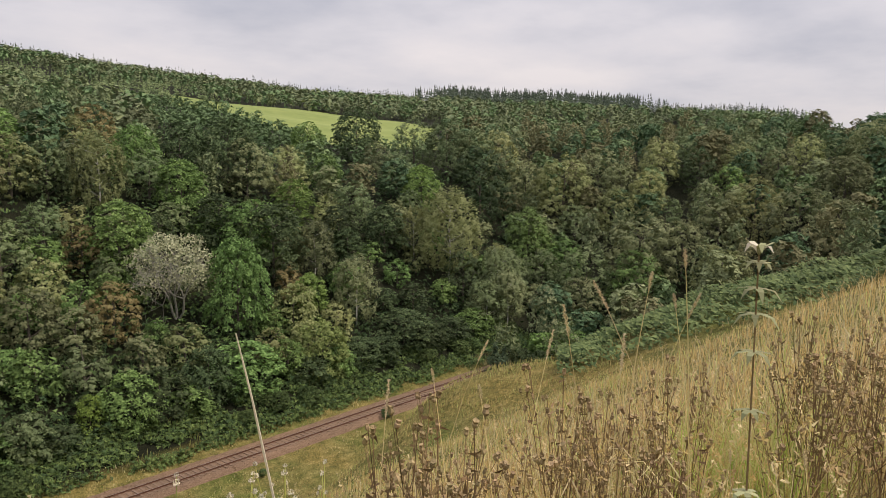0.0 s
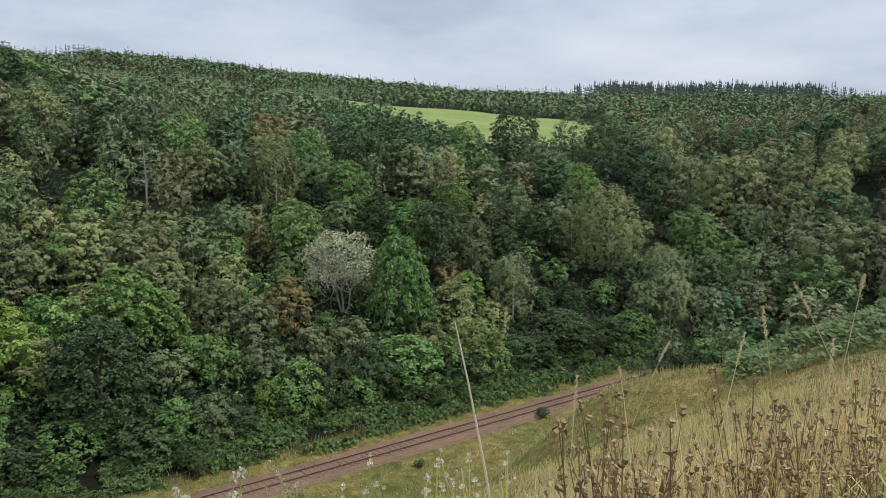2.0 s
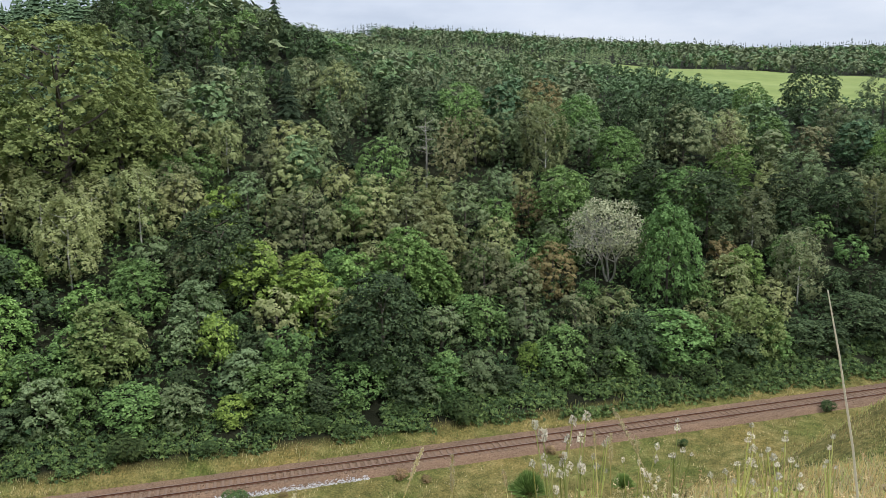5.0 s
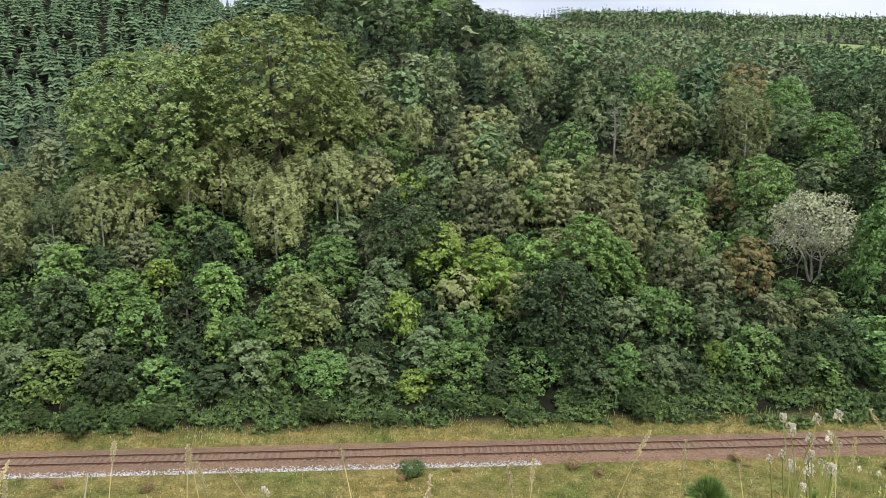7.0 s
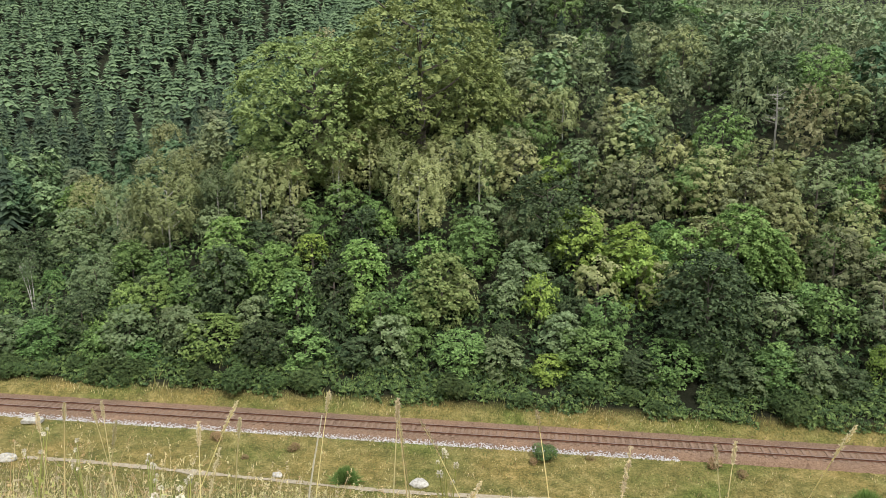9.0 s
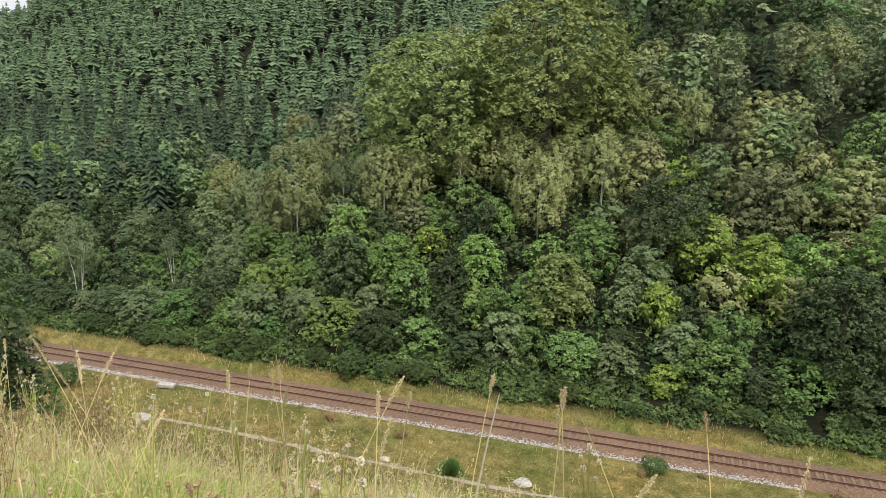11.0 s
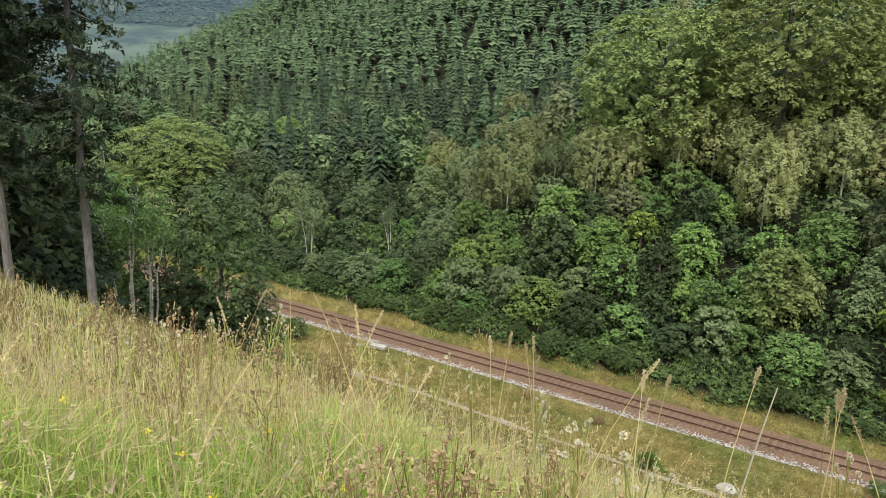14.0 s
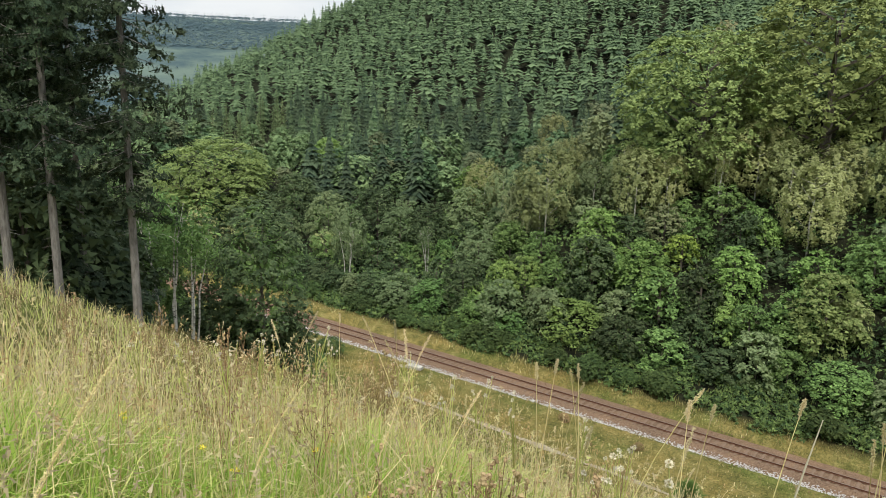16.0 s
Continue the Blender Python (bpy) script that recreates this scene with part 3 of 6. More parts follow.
def cone_cloud(rng, h, w, base, n):
    """Points and facings over a tiered, ragged cone."""
    f = 1 - np.sqrt(rng.random(n))
    tier = 0.62 + 0.38 * np.sin(f * h * 3.6 + rng.uniform(0, 6))
    a = rng.uniform(0, 6.283, n)
    r = (w * 0.5 * (1 - f) ** 0.75 + 0.08) * tier * np.sqrt(rng.uniform(0.25, 1.1, n)) * (1 + 0.22 * np.sin(a * 3 + f * 9))
    p = np.stack([r * np.cos(a), r * np.sin(a), base + (h - base) * f + rng.normal(size=n) * 0.1 - 0.12 * r], 1)
    nr = np.stack([np.cos(a), np.sin(a), 0 * a + 1.5], 1) + rng.normal(size=(n, 3)) * 0.3
    return p, nr


def spray_conifer(key, seed, h, w, base, n, size, mat, label, name):
    rng = np.random.default_rng(seed)
    bag, tb = Bag(), Bag()
    p, nr = cone_cloud(rng, h, w, base, n)
    bag.add(*sprays(rng, p, nr, size, 0.8))
    r0 = 0.012 * h
    tb.tube([(0, 0, -0.5), (0, 0, h * 0.3), (0, 0, h * 0.65), (0, 0, h * 0.97)], [r0 * 1.2, r0, r0 * 0.6, r0 * 0.1], 6)
    PROTOS.setdefault(key, []).append((name, bag.mesh("crown", M[mat]), tb.mesh("trunk", M["bark"]), label, "tree", h, w))


rr = random.Random(31)


def whorl_tree(tiers, points, h, w, rng, base=0.12):
    """A conifer of ragged drooping whorls, with dark gaps between them."""
    V, F = [], []
    for i in range(tiers):
        f = (i + rng.uniform(-0.25, 0.25)) / tiers
        r = (w * 0.5 * (1 - max(0, f)) ** 0.8 + 0.12) * rng.uniform(0.8, 1.15)
        z = h * (base + (0.9 - base) * f)
        ox, oy = rng.uniform(-0.1, 0.1) * r, rng.uniform(-0.1, 0.1) * r
        b, turn = len(V), rng.uniform(0, 6.28)
        V.append((ox * 0.3, oy * 0.3, z + max(0.55 * r, 0.09 * h)))
        for k in range(points * 2):
            a = math.pi * k / points + turn + rng.uniform(-0.15, 0.15)
            q = r * (rng.uniform(0.8, 1.2) if k % 2 == 0 else rng.uniform(0.42, 0.62))
            V.append((ox + q * math.cos(a), oy + q * math.sin(a), z + (rng.uniform(-0.12, 0.1) * r if k % 2 == 0 else 0.2 * r)))
        F += [(b, b + 1 + k, b + 1 + (k + 1) % (points * 2)) for k in range(points * 2)]
    b = len(V)
    V += [(0.4, 0, h * 0.82), (-0.3, 0.3, h * 0.82), (-0.3, -0.3, h * 0.82), (0, 0, h * 0.99)]
    F += [(b, b + 1, b + 3), (b + 1, b + 2, b + 3), (b + 2, b, b + 3)]
    return np.array(V), np.array(F)


def whorl_conifer(key, seed, tiers, points, h, w, mat, label, name):
    rng = random.Random(seed)
    bag, tb = Bag(), Bag()
    bag.add(*whorl_tree(tiers, points, h, w, rng, 0.06))
    bag.add(*whorl_tree(tiers - 1, points - 1, h * 0.98, w * 0.8, rng, 0.1))
    g = np.random.default_rng(seed)
    p, nr = cone_cloud(g, h, w * 1.05, 0.3, 240)
    bag.add(*sprays(g, p, nr, 0.5, 0.6))
    r0 = 0.012 * h
    tb.tube([(0, 0, -0.5), (0, 0, h * 0.3), (0, 0, h * 0.65), (0, 0, h * 0.97)], [r0 * 1.2, r0, r0 * 0.6, r0 * 0.1], 6)
    PROTOS.setdefault(key, []).append((name, bag.mesh("crown", M[mat]), tb.mesh("trunk", M["bark"]), label, "tree", h, w))


def tall_spruce(seed, h, w, base):
    """A forest spruce: bare lower trunk with dead snags, then sagging boughs hung with fine sprays."""
    rng = np.random.default_rng(seed)
    bag, wood = Bag(), Bag()
    wood.tube([(0, 0, -0.6), (0, 0, 2), (0, 0, h * 0.5), (0, 0, h * 0.97)], [0.21, 0.165, 0.115, 0.02], 9)
    C, Nn = [], []
    for i in range(230):
        f = rng.random() ** 0.9
        z = base + (h - base) * f
        l = (w * 0.5 * (1 - f) ** 0.65 + 0.2) * rng.uniform(0.5, 1.2) * (0.55 if z < base + 2 else 1)
        a = rng.uniform(0, 6.28)
        d = np.array([math.cos(a), math.sin(a), 0])
        sag = rng.uniform(0.15, 0.5)
        wood.tube([np.array([0, 0, z]), np.array([0, 0, z]) + d * l * 0.4 - np.array([0, 0, sag * l * 0.3]), np.array([0, 0, z]) + d * l * 0.7 - np.array([0, 0, sag * l * 0.5])], [0.025, 0.014, 0.005], 3)
        g = rng.uniform(0.12, 1.05, 34)
        side = np.array([-d[1], d[0], 0])
        q = np.array([0, 0, z]) + d * (l * g)[:, None] - np.array([0, 0, 1.0]) * (sag * l * g ** 1.3 * 0.7)[:, None]
        q = q + side * (rng.normal(size=34) * 0.16 * l * (1.1 - g * 0.6))[:, None] - np.array([0, 0, 1.0]) * (rng.random(34) * 0.30)[:, None]
        C.append(q)
        Nn.append(rng.normal(size=(34, 3)) * 0.5 + d * 0.6 + np.array([0, 0, 0.35]))
    bag.add(*sprays(rng, np.concatenate(C), np.concatenate(Nn), 0.40, 0.6))
    for i in range(26):
        a, z, l = rng.uniform(0, 6.28), rng.uniform(1.8, base + 1), rng.uniform(0.2, 0.7)
        wood.tube([(0, 0, z), (math.cos(a) * l, math.sin(a) * l, z - 0.2 * l)], [0.012, 0.004], 3)
    PROTOS.setdefault("spruce", []).append(("spruce_tree", bag.mesh("crown", M["spruce"]), wood.mesh("trunk", M["spruce_bark"]), "tall dark spruce with a bare lower trunk", "tree", h))


def plant(key, variant, x, y, scale=1.0, turn=0.0, mat=None, label=None, group="", wide=1.0, sink=0.15, name=None):
    nm, crown, trunk, lab, cat, *_ = PROTOS[key][variant % len(PROTOS[key])]
    root = tagged(new(name or nm), label or lab, cat, group)
    if trunk:
        t = new("trunk", trunk); t.parent = root
    c = new("crown" if trunk else "foliage", crown); c.parent = root
    if mat:
        c.material_slots[0].link = "OBJECT"
        c.material_slots[0].material = M[mat]
    root.matrix_world = Matrix.LocRotScale((x, y, gz(x, y) - sink), Euler((0, 0, turn)), (scale * wide, scale * wide, scale))
    return root


def plant_to_size(kind, k, x, y, w, h, turn, mat, label=None, group="valley wood"):
    """The tree of this kind whose girth comes nearest, brought to width w and height h."""
    key = min((q for q in PROTOS if q.split("_")[0] == kind and not q.endswith("_far")), key=lambda q: abs(math.log(PROTOS[q][0][6] / w)))
    e = PROTOS[key][k % len(PROTOS[key])]
    return plant(key, k, x, y, h / e[5], turn, mat, label, group, wide=(w / e[6]) / (h / e[5]))


for s in range(3):
    broadleaf("broad", 10 + s, 8.4 + 0.3 * s, 6.6 + 0.2 * s, 0.3, "mid", "leafy broadleaf tree on the valley side", boughs=190, per=21, reach=0.58, leaf=0.36)
    broadleaf("broad_tall", 24 + s, 11.5 + 0.4 * s, 10.0 + 0.3 * s, 0.4, "mid", "tall leafy broadleaf tree on the valley side", boughs=320, per=22, reach=0.70, leaf=0.40, count=18, r0=0.2, arms=9)
    broadleaf("dome", 14 + s, 7.0 + 0.3 * s, 6.0 + 0.2 * s, 0.3, "olive", "round-headed tree with fine foliage on the valley side", style="tuft", boughs=180, per=19, reach=0.44, leaf=0.29, count=16, spread=1.0, name="deciduous_tree")
    broadleaf("dome_tall", 54 + s, 11.0 + 0.4 * s, 9.4 + 0.3 * s, 0.4, "olive", "large round-headed tree with fine foliage on the valley side", style="tuft", boughs=280, per=20, reach=0.54, leaf=0.34, count=20, spread=1.0, arms=9, name="deciduous_tree")
    broadleaf("birch", 30 + s, 9.6 + 0.5 * s, 6.0 + 0.2 * s, 2.0, "olive", "slender birch with drooping foliage on the slope", style="tress", boughs=230, per=22, reach=0.46, leaf=0.27, count=13, spread=1.0, low=0.05, trunk="birch_bark", r0=0.085, name="birch_tree")
    broadleaf("birch_tall", 34 + s, 14.0 + 0.6 * s, 8.8 + 0.2 * s, 3.2, "olive", "tall birch with drooping foliage on the slope", style="tress", boughs=330, per=24, reach=0.56, leaf=0.30, count=20, spread=1.0, low=0.05, trunk="birch_bark", r0=0.11, arms=10, name="birch_tree")
    broadleaf("hazel", 50 + s, 4.8, 5.2, -0.3, "mid", "dense hazel thicket at the foot of the bank", boughs=120, per=17, reach=0.50, leaf=0.33, count=9, spread=1.0, low=0.0, r0=0.07, arms=4, name="hazel_bush")
    broadleaf("hazel_wide", 64 + s, 6.6, 7.4, -0.4, "mid", "tall spreading hazel thicket at the foot of the bank", boughs=215, per=18, reach=0.55, leaf=0.34, count=14, spread=1.0, low=0.0, r0=0.08, arms=5, name="hazel_bush")
    broadleaf("broad_small", 94 + s, 5.2, 4.8, 0.2, "mid", "young leafy tree filling the valley wood", boughs=80, per=16, reach=0.58, leaf=0.36, count=8, name="deciduous_tree")
    broadleaf("dome_small", 97 + s, 4.8, 4.6, 0.2, "olive", "young round-headed tree filling the valley wood", style="tuft", boughs=85, per=17, reach=0.44, leaf=0.31, count=9, name="deciduous_tree")
    card_tree("birch_far", 40 + s, 10.5 + s, 5.8 + 0.5 * s, 1.6, 420, 0.9, "olive", "birch with drooping foliage high on the slope", lobes=10, up=0.2, trunk="birch_bark", droop=1.5, r0=0.10, jitter=0.8, aspect=0.7, name="birch_tree")
for s in range(4):
    card_tree("broad_far", 20 + s, 9.0 + 0.35 * s, 6.4 + 0.4 * s, 0.3, 420, 1.05, "mid", "leafy broadleaf tree high on the valley side", lobes=9 + s, up=0.9)
broadleaf("airy", 58, 13.5, 7.2, 1.5, "mid", "airy young tree with see-through foliage beside the railway", style="tuft", boughs=300, per=15, reach=0.5, leaf=0.30, count=22, spread=1.0, r0=0.13, arms=10)
for s in range(2):
    broadleaf("big", 60 + s, 20.0, 20.0, 1.5, "syc", "huge spreading sycamore above the birches", boughs=900, per=28, reach=0.85, leaf=0.40, count=40, spread=1.0, low=0.05, r0=0.5, arms=12, name="sycamore_tree")
    whorl_conifer("pine", 70 + s, 10, 7, 9.5 + s, 5.2, "pine", "tall plantation pine on the hillside", name="pine_tree")
    spray_conifer("larch", 74 + s, 12.0 + s, 5.0, 0.6, 800, 0.5, "larch", "pale green larch at the edge of the plantation", name="larch_tree")
    whorl_conifer("fir", 84 + s, 12, 8, 11.0 + s, 6.0, "sitka", "dark conifer among the valley trees", name="spruce_tree")
    tall_spruce(78 + s, 24.0 + 2 * s, 6.0, 5.0)
spray_conifer("small_spruce", 82, 5.5, 3.8, 0.1, 1500, 0.4, "spruce", "small dark spruce beside the line", name="spruce_tree")


def bare_ash():
    """A dying ash grey with lichen: forked limbs, fans of twigs, few leaves."""
    rng = np.random.default_rng(90)
    wood, twig = Bag(), Bag()

    def grow(p, d, l, r, depth):
        q = p + d * l
        (wood if depth < 3 else twig).tube([p, (p + q) / 2 + rng.normal(size=3) * 0.04 * l, q], [r, r * 0.8, r * 0.62], 5 if depth < 3 else 3)
        if depth == 5:
            return
        for _ in range(3 if depth < 4 else 4):
            e = unit(d + rng.normal(size=3) * 0.55 + np.array([0, 0, 0.12]))
            grow(q, e, l * rng.uniform(0.62, 0.82), r * 0.58, depth + 1)

    for a in (0.3, 2.2, 4.4):
        grow(np.array([0.0, 0, -0.4]), unit(np.array([0.28 * math.cos(a), 0.28 * math.sin(a), 1.0])), 3.3, 0.17, 0)
    ls = broadleaf_lobes(rng, 11.0, 9.6, 3.0, 12)
    p, nr = lobes_cloud(rng, ls, 4600, up=0.3, jitter=0.9, skin=(0.6, 1.1))
    leaf = Bag()
    leaf.add(*sprays(rng, p, nr, 0.30, 0.7))
    wood.add(twig.v, twig.f)
    twig = leaf
    PROTOS["ash"] = [("ash_tree", twig.mesh("crown", M["pale"]), wood.mesh("trunk", M["dead_wood"]), "pale lichen-grey dying ash with sparse leaves", "tree", 11.5)]


def snag():
    rng = np.random.default_rng(91)
    wood, twig = Bag(), Bag()
    wood.tube([(0, 0, -0.5), (0.1, 0, 5), (0.0, 0.1, 9)], [0.15, 0.11, 0.03], 6)
    for i in range(24):
        z = rng.uniform(3.0, 8.6)
        a, l = rng.uniform(0, 6.3), rng.uniform(0.7, 1.8)
        e = np.array([math.cos(a) * l, math.sin(a) * l, z + rng.uniform(-0.2, 0.8)])
        twig.tube([(0.05, 0, z), (e + np.array([0, 0, z])) / 2, e], [0.035, 0.025, 0.01], 3)
    PROTOS["snag"] = [("dead_tree", twig.mesh("crown", M["dead_wood"]), wood.mesh("trunk", M["dead_wood"]), "bleached dead tree standing bare in the wood", "tree", 9.0)]


def leaning_birch():
    """Thin white leaning stems with a few airy sprays."""
    rng = np.random.default_rng(93)
    wood, leaf = Bag(), Bag()
    for k in range(3):
        a, l = rng.uniform(0, 6.3), rng.uniform(0.8, 2.0)
        pts = [np.array([math.cos(a) * (0.45 + l * f ** 1.6), math.sin(a) * (0.45 + l * f ** 1.6), -0.4 + 8.4 * f]) + rng.normal(size=3) * 0.08 for f in (0, 0.25, 0.5, 0.75, 1.0)]
        wood.tube(pts, [0.085, 0.072, 0.06, 0.04, 0.01], 5)
        for j in range(7):
            f = rng.uniform(0.4, 0.95)
            o = pts[2] * (1 - f) + pts[4] * f
            e = o + rng.normal(size=3) * np.array([0.7, 0.7, 0.3]) + np.array([0, 0, 0.5])
            wood.tube([o, e], [0.025, 0.006], 3)
            c = e + rng.normal(size=(45, 3)) * np.array([0.45, 0.45, 0.5]) - np.array([0, 0, 0.3])
            leaf.add(*sprays(rng, c, rng.normal(size=(45, 3)) + np.array([0, 0, 0.4]), 0.30, 0.6))
    PROTOS["leaning_birch"] = [("birch_tree", leaf.mesh("crown", M["mid"]), wood.mesh("trunk", M["birch_bark"]), "thin leaning white birch stems with sparse leaves", "tree", 8.0)]


leaning_birch()
bare_ash()
snag()
